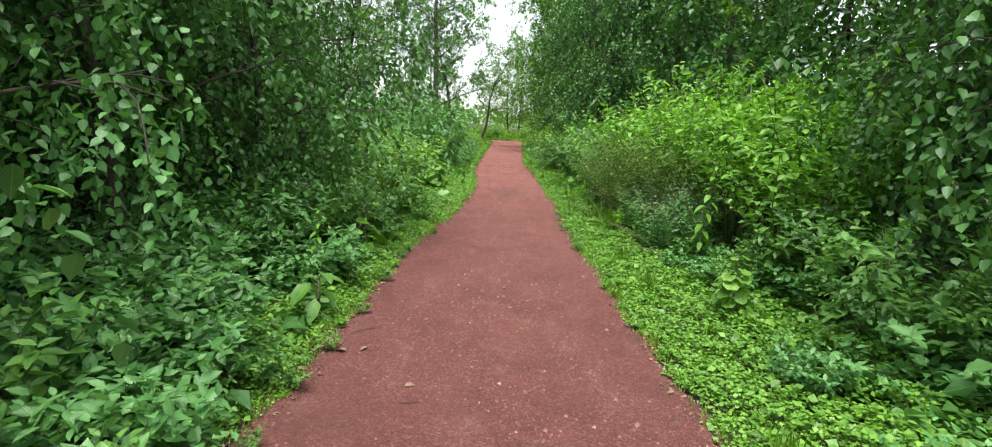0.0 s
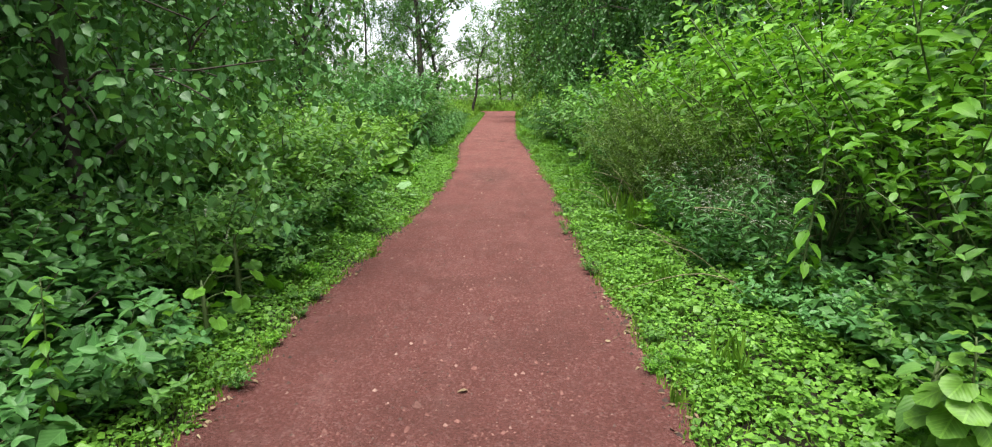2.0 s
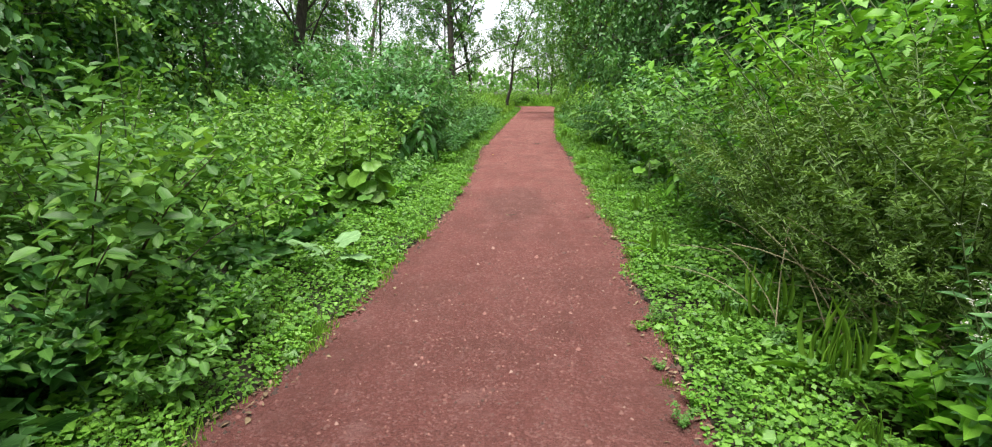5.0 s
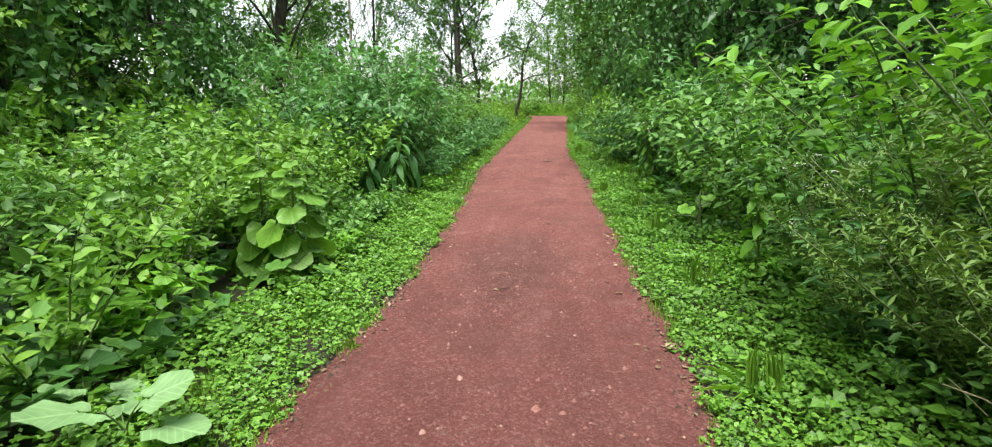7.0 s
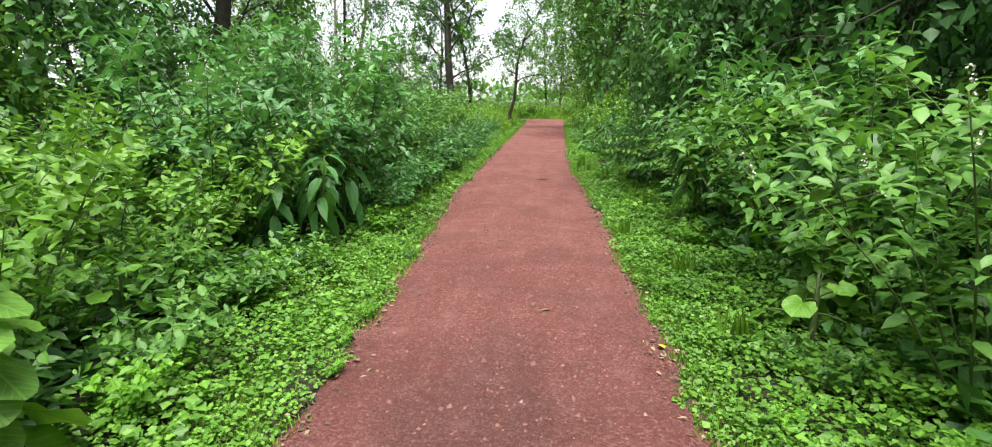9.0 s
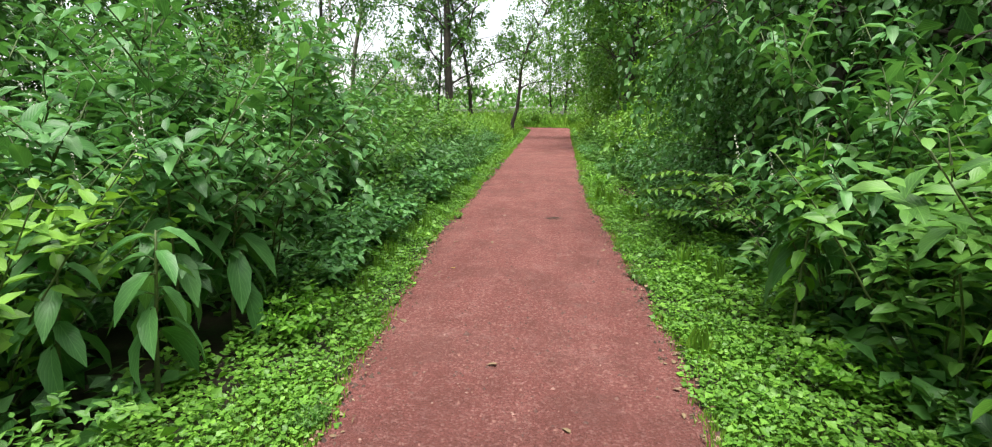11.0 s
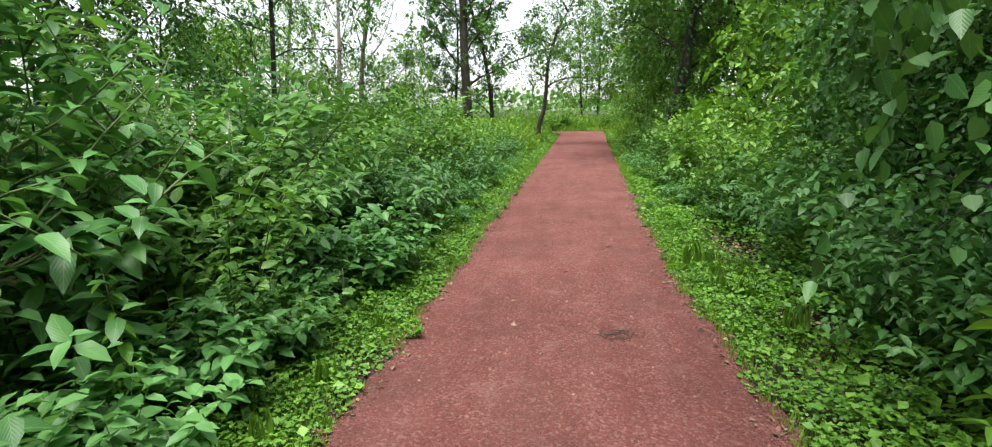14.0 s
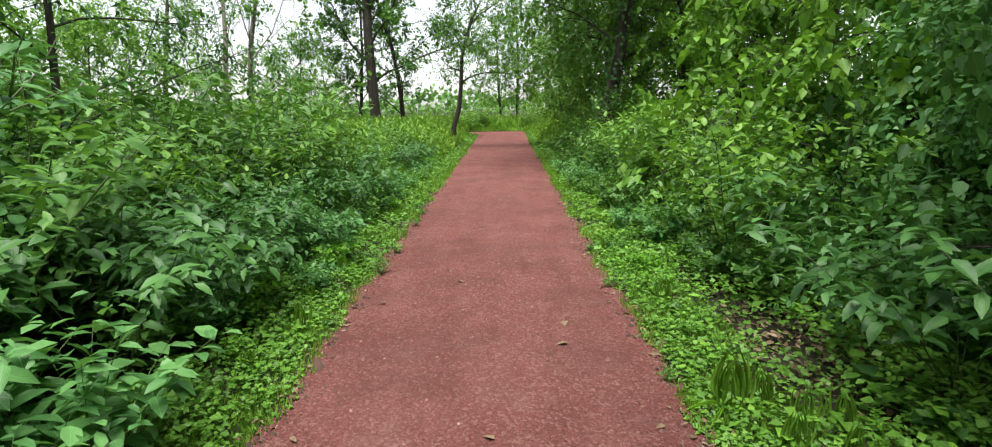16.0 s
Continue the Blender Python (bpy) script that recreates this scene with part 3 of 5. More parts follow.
@plant_kind("umbel")
def umbel(v):
    """Thin branching stems that end in flat white flower heads."""
    rng = np.random.default_rng(600 + v)
    root = tagged(new("white_umbel_plant"), "thin-stemmed wild plant with small flat white flower heads", "wildflower", "white umbel plants")
    leaves = Leaves()
    for i in range(9):
        a = i * 2.4
        line = curve_line((0.03 * math.cos(a), 0.03 * math.sin(a), 0), (0.35 * math.cos(a), 0.35 * math.sin(a), 1), rng.uniform(0.65, 1.0), (0, 0, 0.1), 7, rng, 0.06)
        tube = Tubes(4).add(line, np.linspace(0.005, 0.002, 7))
        heads = Leaves()
        for k in range(8):
            p, d = along_line(line, [rng.uniform(0.5, 1.0)])
            b = rng.uniform(0, 6.28)
            tw = curve_line(p[0], (math.cos(b) * 0.7, math.sin(b) * 0.7, 1), rng.uniform(0.1, 0.25), (0, 0, 0.2), 4, rng)
            tube.add(tw, 0.0018)
            n = 7
            off = rng.normal(0, 0.013, (n, 3)) * (1, 1, 0.2)
            heads.add(tw[-1] + off, rng.normal(0, 1, (n, 3)) * (1, 1, 0.2), (0, 0, 1.0), 0.008, 0.008)
        dress(leaves, line, 0.08, 38, 0.11, 0.03, "small", rng, 0.2, 0.2, 0.6)
        stem = part_of("stem", tube.mesh("stem", STEM), root)
        part_of("flower_head", heads.mesh("flower_head", [PETAL]), stem, "flat white flower heads", "stuff")
    part_of("foliage", leaves.mesh("foliage", [LEAF_COOL]), root, kind="stuff")
    return root


@plant_kind("dead_stalks")
def dead_stalks(v):
    rng = np.random.default_rng(700 + v)
    root = tagged(new("dry_stalks"), "bent dry straw-coloured stalks among green plants", "dry stalks", "dry stalks")
    for i in range(4):
        a = rng.uniform(0, 6.28)
        line = curve_line((rng.normal(0, 0.15), rng.normal(0, 0.15), -0.01), (math.cos(a) * 0.6, math.sin(a) * 0.6, 1), rng.uniform(0.6, 1.3), (math.cos(a) * 0.7, math.sin(a) * 0.7, -0.7), 9, rng, 0.07)
        part_of("stalk", Tubes(5).add(line, np.linspace(0.005, 0.002, 9)).mesh("stalk", STRAW), root)
    return root


@plant_kind("grass_tuft")
def grass_tuft(v):
    rng = np.random.default_rng(800 + v)
    root = tagged(new("grass_tuft"), "tuft of long arching green grass", "grass tuft", "grass tufts")
    blades = Leaves()
    n = 48
    a = rng.uniform(0, 6.28, n)
    out = np.stack([np.cos(a), np.sin(a), np.zeros(n)], -1)
    blades.add(out * rng.uniform(0, 0.1, n)[:, None], out * rng.uniform(0.3, 1.6, n)[:, None] + (0, 0, 1.0), (0, 0, 1.0) + out, rng.uniform(0.22, 0.48, n), rng.uniform(0.006, 0.011, n), "long")
    part_of("foliage", blades.mesh("foliage", [GRASS]), root, kind="stuff")
    return root


# ---------------------------------------------------------------- trees
def tree_of(v, name, label, category, group, height, girth, bole, limbs, limb_len, rise, twigs, sprays, spray_len, per_spray, leaf, wide,
            leaf_mat, bark, hang=0.6, lean=(0, 0), seed=0, spread=0.35, ivy=0.0, shape="small", clump=0.0):
    """A tapered trunk, limbs that carry twigs, and a crown of leafy sprays, gathered into clumps where clump is given."""
    rng = np.random.default_rng(seed * 101 + v)
    root = tagged(new(name), label, category, group)
    trunk = curve_line((0, 0, -0.15), (lean[0], lean[1], 1), height + 0.15, (0, 0, 0.2), 14, rng, 0.045)
    flare = np.linspace(girth, girth * 0.25, 14)
    flare[0] *= 1.35
    part_of("trunk", Tubes(9).add(trunk, flare).mesh("trunk", bark), root)
    crown, fine = Leaves(), Tubes(3)
    for i in range(limbs):
        s = bole + (0.97 - bole) * (i + 0.5) / limbs
        p, d = along_line(trunk, [s])
        a = i * 2.4 + rng.uniform(-0.4, 0.4)
        out = np.array([math.cos(a), math.sin(a), 0])
        length = limb_len * (1.1 - 0.6 * s) * rng.uniform(0.75, 1.25)
        line = curve_line(p[0], out + (0, 0, rise * rng.uniform(0.6, 1.3)), length, out * 0.2 + (0, 0, -0.25 * hang), 8, rng, 0.15)
        r = girth * (1.1 - s) * 0.22 + 0.008
        tube = Tubes(5).add(line, np.linspace(r, r * 0.22, 8))
        ends = []
        for k in range(twigs):
            q, e = along_line(line, [rng.uniform(0.25, 1.0)])
            b = unit(e[0] + rng.normal(0, 0.75, 3))
            tw = curve_line(q[0], b, limb_len * rng.uniform(0.2, 0.45), (0, 0, -0.5 * hang), 4, rng, 0.12)
            fine.add(tw, np.linspace(r * 0.3, 0.006, 4))
            ends.append(tw)
        part_of("limb", tube.mesh("limb", bark), root)
        for k in range(sprays):
            tw = ends[k % len(ends)]
            q, e = along_line(tw, [rng.uniform(0.1, 1.0) if not clump else rng.uniform(0.55, 1.0)])
            start = q[0] + (rng.normal(0, spread * 0.35, 3) if not clump else rng.normal(0, clump, 3) * (1, 1, 0.7))
            sp = curve_line(start, e[0] * 0.5 + rng.normal(0, 0.7, 3) + (0, 0, -hang), spray_len * rng.uniform(0.6, 1.4), (0, 0, -1.1 * hang), 6, rng, 0.12)
            u = np.linspace(0.05, 1, per_spray)
            q, e = along_line(sp, u)
            side = unit(np.cross(e, rng.normal(0, 1, 3))) * np.where(np.arange(per_spray) % 2, 1.0, -1.0)[:, None]
            crown.add(q, side + e * 0.6 + rng.normal(0, 0.25, (per_spray, 3)) + (0, 0, -0.3 * hang), np.array([0, 0, 1.0]) + rng.normal(0, 0.45, (per_spray, 3)),
                      leaf * rng.uniform(0.7, 1.2, per_spray), wide * rng.uniform(0.75, 1.15, per_spray), shape)
    part_of("crown", crown.mesh("crown", [leaf_mat, bark], fine), root, kind="stuff")
    if ivy:
        n = int(ivy * 900)
        q, e = along_line(trunk, rng.uniform(0, 0.85, n))
        a = rng.uniform(0, 6.28, n)
        out = np.stack([np.cos(a), np.sin(a), np.zeros(n)], -1)
        vine = Leaves().add(q + out * (girth * 1.0 + rng.uniform(0, 0.16, n)[:, None]), out * 0.5 + (0, 0, -1.0) + rng.normal(0, 0.3, (n, 3)), out + (0, 0, 0.4), rng.uniform(0.07, 0.12, n), rng.uniform(0.07, 0.11, n))
        part_of("ivy", vine.mesh("ivy", [LEAF_DEEP]), root, "dark ivy wrapped round the trunk", "stuff")
    return root


@plant_kind("shade_tree")
def shade_tree(v):
    return tree_of(v, "drooping_tree", "dense dark tree whose leafy branches hang to the undergrowth", "tree", "drooping trees",
                   5.4, 0.085, 0.16, 16, 2.3, 0.5, 7, 44, 0.75, 15, 0.08, 0.064, LEAF_DEEP, BARK, 0.85, (0.08, 0.03), 31, 0.55)


@plant_kind("birch_like_tree")
def birch_like_tree(v):
    return tree_of(v, "weeping_tree", "tree with hanging curtains of small rounded cool green leaves", "tree", "weeping trees",
                   5.4, 0.075, 0.16, 16, 2.3, 0.5, 7, 44, 0.7, 15, 0.072, 0.062, LEAF_COOL, BARK, 0.85, (0.08, 0.03), 39, 0.5)


@plant_kind("back_tree")
def back_tree(v):
    return tree_of(v, "shaded_tree", "dark leafy tree deep in the shaded wood", "tree", "shaded trees",
                   7.5, 0.1, 0.1, 18, 3.0, 0.5, 6, 24, 1.0, 12, 0.2, 0.14, LEAF_DEEP, BARK, 0.8, (0.05, 0.03), 41, 0.8, 0.0, "tiny")


@plant_kind("hazel")
def hazel(v):
    return tree_of(v, "hazel_tree", "spreading hazel with broad soft mid-green leaves", "tree", "hazels",
                   4.6, 0.05, 0.06, 16, 2.1, 0.6, 6, 44, 0.7, 11, 0.1, 0.072, LEAF_COOL, BARK, 0.5, (0.05, 0.05), 42, 0.6)


@plant_kind("tall_tree")
def tall_tree(v):
    return tree_of(v, "tall_tree", "tall dark-trunked tree with an open green crown", "tree", "tall trees",
                   15, 0.23, 0.14, 20, 4.4, 1.1, 8, 40, 0.5, 11, 0.21, 0.13, LEAF_MID, BARK, 0.25, (0.03, 0.02), 32, 1.2, 0.0, "tiny", 0.3)


@plant_kind("open_tree")
def open_tree(v):
    return tree_of(v, "sparse_tree", "slim tree with thin branches and sparse small leaves", "tree", "sparse trees",
                   12, 0.13, 0.08, 18, 3.8, 1.2, 8, 38, 0.45, 10, 0.2, 0.13, LEAF_MID, BARK, 0.2, (0.05, 0.0), 33, 1.0, 0.0, "tiny", 0.26)


@plant_kind("pale_tree")
def pale_tree(v):
    return tree_of(v, "bare_pale_tree", "pale grey tree with bare forking trunks and few leaves", "tree", "pale bare trees",
                   13, 0.17, 0.06, 13, 7.5, 2.2, 9, 20, 0.6, 9, 0.13, 0.07, LEAF_WILLOW, PALE_BARK, 0.1, (0.08, 0.0), 34, 1.0, 0.0, "tiny", 0.25)


@plant_kind("willow")
def willow(v):
    return tree_of(v, "willow", "leaning willow with light green hanging foliage", "tree", "willows",
                   11, 0.17, 0.08, 18, 4.4, 0.9, 8, 40, 0.7, 12, 0.22, 0.11, LEAF_LIME, BARK, 0.5, (0.1, 0.0), 35, 1.2, 0.0, "tiny", 0.32)


@plant_kind("ivy_tree")
def ivy_tree(v):
    return tree_of(v, "ivy_clad_tree", "dark trunk wrapped in ivy below a green crown", "tree", "ivy-clad trees",
                   13, 0.2, 0.2, 20, 3.6, 0.8, 8, 42, 0.8, 12, 0.19, 0.12, LEAF_MID, BARK, 0.45, (0.03, 0.0), 36, 1.1, 1.6, "tiny", 0.32)


@plant_kind("locust_tree")
def locust_tree(v):
    return tree_of(v, "locust_tree", "dark tree whose feathery branches hang over the bushes", "tree", "locust trees",
                   8.5, 0.06, 0.13, 16, 3.0, 0.5, 7, 34, 0.9, 14, 0.12, 0.05, LEAF_DEEP, BARK, 0.8, (0.05, 0.0), 38, 1.0, 0.0, "small", 0.3)


@plant_kind("understorey")
def understorey(v):
    return tree_of(v, "understorey_tree", "young tree with light green leaves filling the wood", "tree", "young trees",
                   5.5, 0.06, 0.06, 12, 2.4, 0.6, 7, 40, 0.5, 11, 0.16, 0.1, LEAF_LIME, BARK, 0.3, (0.05, 0.05), 37, 0.8, 0.0, "tiny", 0.22)


# ---------------------------------------------------------------- ground and path
LEFT_EDGE = ((-12, -1.72), (2.5, -1.68), (4.6, -1.57), (6.8, -1.5), (8.5, -1.28), (10.2, -1.06), (12, -0.94), (14, -0.86), (16.8, -0.93), (18.5, -1.0), (20.5, -1.1),
             (23, -1.04), (26, -1.0), (30, -0.9), (40, -0.68), (52, -0.45), (55, -0.55), (58.5, -2.2))
RIGHT_EDGE = ((-12, 0.82), (3, 0.84), (7, 0.82), (9, 0.8), (10.4, 0.87), (12, 0.94), (17, 0.98), (20, 1.02), (24, 0.98), (27, 1.08), (31, 1.3), (36, 1.53), (44, 1.87), (53, 2.35),
              (57, 2.6), (58.5, 2.3))


def edge(table, y):
    return np.interp(y, [a for a, _ in table], [b for _, b in table])


def ragged(y, side):
    """How far the verge eats into the path at y."""
    y = np.asarray(y, float)
    return (0.02 * np.sin(y * 1.37 + 2 * side) * np.sin(y * 0.61) + 0.018 * np.sin(y * 3.3 + side) * np.sin(y * 0.9 + side) + 0.012 * np.sin(y * 2.1 + side) + 0.015 * np.sin(y * 5.3 + 2 * side) + 0.015 * np.sin(y * 11.7 + side * 3) + 0.012 * np.sin(y * 27.1 + side))


def build_ground():
    xs = np.concatenate([np.linspace(-1500, -16, 12), np.linspace(-14, 14, 57), np.linspace(16, 1500, 12)])
    ys = np.concatenate([np.linspace(-1500, -14, 10), np.linspace(-12, 66, 105), np.linspace(70, 2500, 16)])
    X, Y = np.meshgrid(xs, ys)
    away = np.clip(np.minimum(np.abs(X - edge(LEFT_EDGE, Y)), np.abs(X - edge(RIGHT_EDGE, Y))) / 1.2, 0, 1) * ((X < edge(LEFT_EDGE, Y)) | (X > edge(RIGHT_EDGE, Y)))
    Z = -0.02 + away * (0.05 * np.sin(X * 1.7 + Y * 0.6) * np.sin(Y * 1.1) - 0.02) * (np.abs(X) < 15)
    verts = np.stack([X, Y, Z], -1).reshape(-1, 3)
    w = len(xs)
    i = (np.arange(len(ys) - 1)[:, None] * w + np.arange(w - 1)[None]).ravel()
    tris = np.concatenate([np.stack([i, i + 1, i + w + 1], -1), np.stack([i, i + w + 1, i + w], -1)])
    tagged(new("ground", tri_mesh("ground", verts, tris, [SOIL], smooth=True)), "dark leafy woodland soil", "ground", kind="structure")


def build_path():
    rng = np.random.default_rng(4)
    ys = np.arange(-12, 58.51, 0.09)
    u = np.concatenate([[0, 0.008], np.linspace(0.03, 0.97, 22), [0.992, 1]])
    cols = len(u)
    lo, hi = edge(LEFT_EDGE, ys) + ragged(ys, 1) - 0.05, edge(RIGHT_EDGE, ys) - ragged(ys, 4) + 0.05
    X = lo[:, None] * (1 - u) + hi[:, None] * u
    Y = np.repeat(ys[:, None], cols, 1)
    Z = 0.014 * np.sin(np.pi * u)[None] ** 0.5 + 0.004 * np.sin(Y * 2.3 + X * 3.1) * np.sin(X * 5 + Y * 0.7) + rng.normal(0, 0.0012, X.shape)
    Z[:, 0] = Z[:, -1] = -0.03
    verts = np.stack([X, Y, Z], -1).reshape(-1, 3)
    i = (np.arange(len(ys) - 1)[:, None] * cols + np.arange(cols - 1)[None]).ravel()
    tris = np.concatenate([np.stack([i, i + 1, i + cols + 1], -1), np.stack([i, i + cols + 1, i + cols], -1)])
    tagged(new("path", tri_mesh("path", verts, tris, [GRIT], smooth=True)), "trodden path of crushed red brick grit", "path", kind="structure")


build_ground()
build_path()


def chips(name, label, n, size, mat, spread, y0, y1, seed, flat=0.6):
    """Loose grains and crumbs lying on the path: small uneven stones."""
    rng = np.random.default_rng(seed)
    y = y0 + (y1 - y0) * rng.random(n) ** 1.15
    u = spread(rng, n)
    x = edge(LEFT_EDGE, y) * (1 - u) + edge(RIGHT_EDGE, y) * u
    s = size * rng.lognormal(0, 0.45, n)
    o = np.array([(1, 0, -0.5), (-0.3, 1, -0.5), (-0.9, -0.2, -0.5), (0.2, -1, -0.5), (0.1, 0.1, 1)], float)
    f = np.array([(0, 1, 4), (1, 2, 4), (2, 3, 4), (3, 0, 4)])
    turn = rng.uniform(0, 6.28, n)
    c, k = np.cos(turn)[:, None], np.sin(turn)[:, None]
    p = o[None] * rng.uniform(0.6, 1.3, (n, 5, 1)) * (1, 0.8, flat)
    p = np.stack([p[..., 0] * c - p[..., 1] * k, p[..., 0] * k + p[..., 1] * c, p[..., 2]], -1) * s[:, None, None]
    z = 0.014 * np.sin(np.pi * np.clip(u, 0, 1)) ** 0.5 + s * 0.2
    p += np.stack([x, y, z], -1)[:, None]
    tris = (f[None] + (np.arange(n) * 5)[:, None, None]).reshape(-1, 3)
    tagged(new(name, tri_mesh(name, p.reshape(-1, 3), tris, [mat])), label, "gravel", kind="stuff")


chips("loose_grit", "loose crushed red brick grains on the path", 30000, 0.006, GRAINS, lambda r, n: np.clip(r.normal(0.5, 0.3, n), 0.01, 0.99), 2.0, 34, 5)


def litter():
    """Dry leaf scraps along both edges of the path and a few on it."""
    rng = np.random.default_rng(6)
    pieces = Leaves()
    n = 5200
    y = rng.uniform(1, 40, n)
    side = rng.random(n) < 0.5
    off = np.abs(rng.normal(0, 0.1, n)) - 0.09
    x = np.where(side, edge(LEFT_EDGE, y) + ragged(y, 1) + off, edge(RIGHT_EDGE, y) - ragged(y, 4) - off)
    s = rng.uniform(0.012, 0.05, n)
    pieces.add(np.stack([x, y, 0.008 + rng.uniform(0, 0.015, n)], -1), rng.normal(0, 1, (n, 3)) * (1, 1, 0.12), np.array([0, 0, 1.0]) + rng.normal(0, 0.3, (n, 3)), s, s * rng.uniform(0.15, 0.7, n))
    tagged(new("leaf_litter", pieces.mesh("leaf_litter", [LITTER])), "dry brown leaf scraps along the path's edges", "leaf litter", kind="stuff")


litter()
chips("coarse_grit", "coarser loose brick crumbs scattered on the path", 2400, 0.009, GRAINS, lambda r, n: np.clip(np.where(r.random(n) < 0.5, r.normal(0.8, 0.12, n), r.normal(0.35, 0.25, n)), 0.02, 0.98), 2.0, 28, 9, 0.5)
chips("edge_crumbs", "dark soil crumbs along the path's edges", 7000, 0.010, CRUMB, lambda r, n: np.where(r.random(n) < 0.5, r.normal(0.0, 0.025, n), r.normal(1.0, 0.025, n)), 1.5, 32, 8, 0.7)


def shaded_litter(x0, y0, rx, ry, n, seed):
    """Dead leaves on a bare patch of soil."""
    rng = np.random.default_rng(seed)
    p = np.stack([rng.normal(x0, rx, n), rng.normal(y0, ry, n), -0.03 + rng.uniform(0.01, 0.05, n)], -1)
    size = rng.uniform(0.025, 0.08, n)
    b = Leaves().add(p, rng.normal(0, 1, (n, 3)) * (1, 1, 0.2), np.array([0, 0, 1.0]) + rng.normal(0, 0.35, (n, 3)), size, size * rng.uniform(0.35, 0.7, n))
    tagged(new("leaf_litter", b.mesh("leaf_litter", [LITTER])), "brown dead leaves on a bare patch of soil", "leaf litter", kind="stuff")


shaded_litter(1.95, 24.1, 0.4, 0.7, 900, 71)
shaded_litter(1.6, 22.0, 0.2, 0.4, 250, 72)
shaded_litter(-1.72, 4.0, 0.1, 0.35, 120, 73)


def fallen_leaf(x, y, size, mat, label, turn):
    me = Leaves().add((0, 0, 0), (0, 1, 0.1), (0.1, 0, 1), size, size * 0.6, "oval").mesh("fallen_leaf", [mat])
    ob = tagged(new("fallen_leaf", me), label, "leaf", "fallen leaves")
    ob.matrix_basis = pose(x, y, 0.02, 6, 4, turn)


for x, y, s, m, a in ((-1.43, 3.69, 0.09, LITTER, 70), (-1.3, 3.78, 0.07, LITTER, 150), (-0.53, 3.5, 0.04, LITTER, 20), (-0.24, 5.42, 0.06, LITTER, 100), (-0.94, 3.2, 0.07, LITTER, 300),
                      (-0.93, 12.03, 0.06, LITTER, 30), (0.79, 12.83, 0.06, LITTER, 80), (-0.18, 12.89, 0.045, LITTER, 250), (0.3, 15.17, 0.075, LITTER, 100), (0.18, 15.25, 0.05, LITTER, 10),
                      (-0.12, 17.13, 0.07, LITTER, 95), (0.28, 16.44, 0.06, LITTER, 40), (-0.78, 14.33, 0.05, LITTER, 75), (-0.68, 19.13, 0.05, YELLOW, 80), (-0.8, 20.2, 0.07, LITTER, 110),
                      (-0.42, 20.24, 0.06, LITTER, 200), (-0.42, 22.33, 0.055, LITTER, 320), (0.03, 23.2, 0.06, LITTER, 60), (0.53, 24.56, 0.08, LITTER, 170), (0.5, 24.2, 0.08, LITTER, 100),
                      (-0.2, 25.47, 0.07, LITTER, 40), (-0.76, 25.0, 0.06, LITTER, 90), (0.95, 14.6, 0.07, YELLOW, 20), (-1.57, 12.72, 0.12, YELLOW, 100)):
    fallen_leaf(x, y, s, m, "yellowed fallen leaf beside the path" if m is YELLOW else "dry curled leaf lying on the red path", a)


def twig(x, y, length, turn, seed):
    rng = np.random.default_rng(seed)
    line = curve_line((-length / 2, 0, 0.02), (1, 0.1, 0), length, (0, 0.2, 0), 6, rng, 0.12)
    line[:, 2] = 0.02
    t = Tubes(4).add(line, np.linspace(0.0036, 0.0016, 6))
    for k in range(3):
        p, d = along_line(line, [rng.uniform(0.3, 0.8)])
        t.add(np.array([p[0], p[0] + (0.3 * length * rng.uniform(0.4, 1), rng.normal(0, 0.15) * length, 0.004)]), [0.0018, 0.001])
    ob = tagged(new("twig", t.mesh("twig", TWIG)), "thin dry brown twig lying on the path", "twig", "fallen twigs")
    ob.matrix_basis = pose(x, y, 0, 0, 0, turn)


for i, (x, y, l, a) in enumerate(((-0.87, 3.0, 0.12, 5), (0.74, 19.5, 0.22, 80), (1.0, 11.42, 0.2, 150), (0.82, 8.55, 0.25, 20), (-0.1, 12.9, 0.1, 0), (0.9, 4.9, 0.2, 160), (-1.35, 4.1, 0.3, 30),
                                  (0.32, 21.75, 0.13, 10), (0.26, 21.8, 0.12, 60), (0.38, 21.72, 0.12, 130), (0.35, 21.83, 0.1, 170), (0.3, 21.68, 0.1, 95), (0.42, 21.8, 0.11, 40), (0.28, 21.75, 0.11, 75), (0.36, 21.78, 0.13, 20), (0.4, 21.74, 0.1, 110), (0.33, 21.7, 0.12, 150), (0.45, 21.76, 0.1, 65), (0.24, 21.72, 0.09, 125))):
    twig(x, y, l, a, 40 + i)


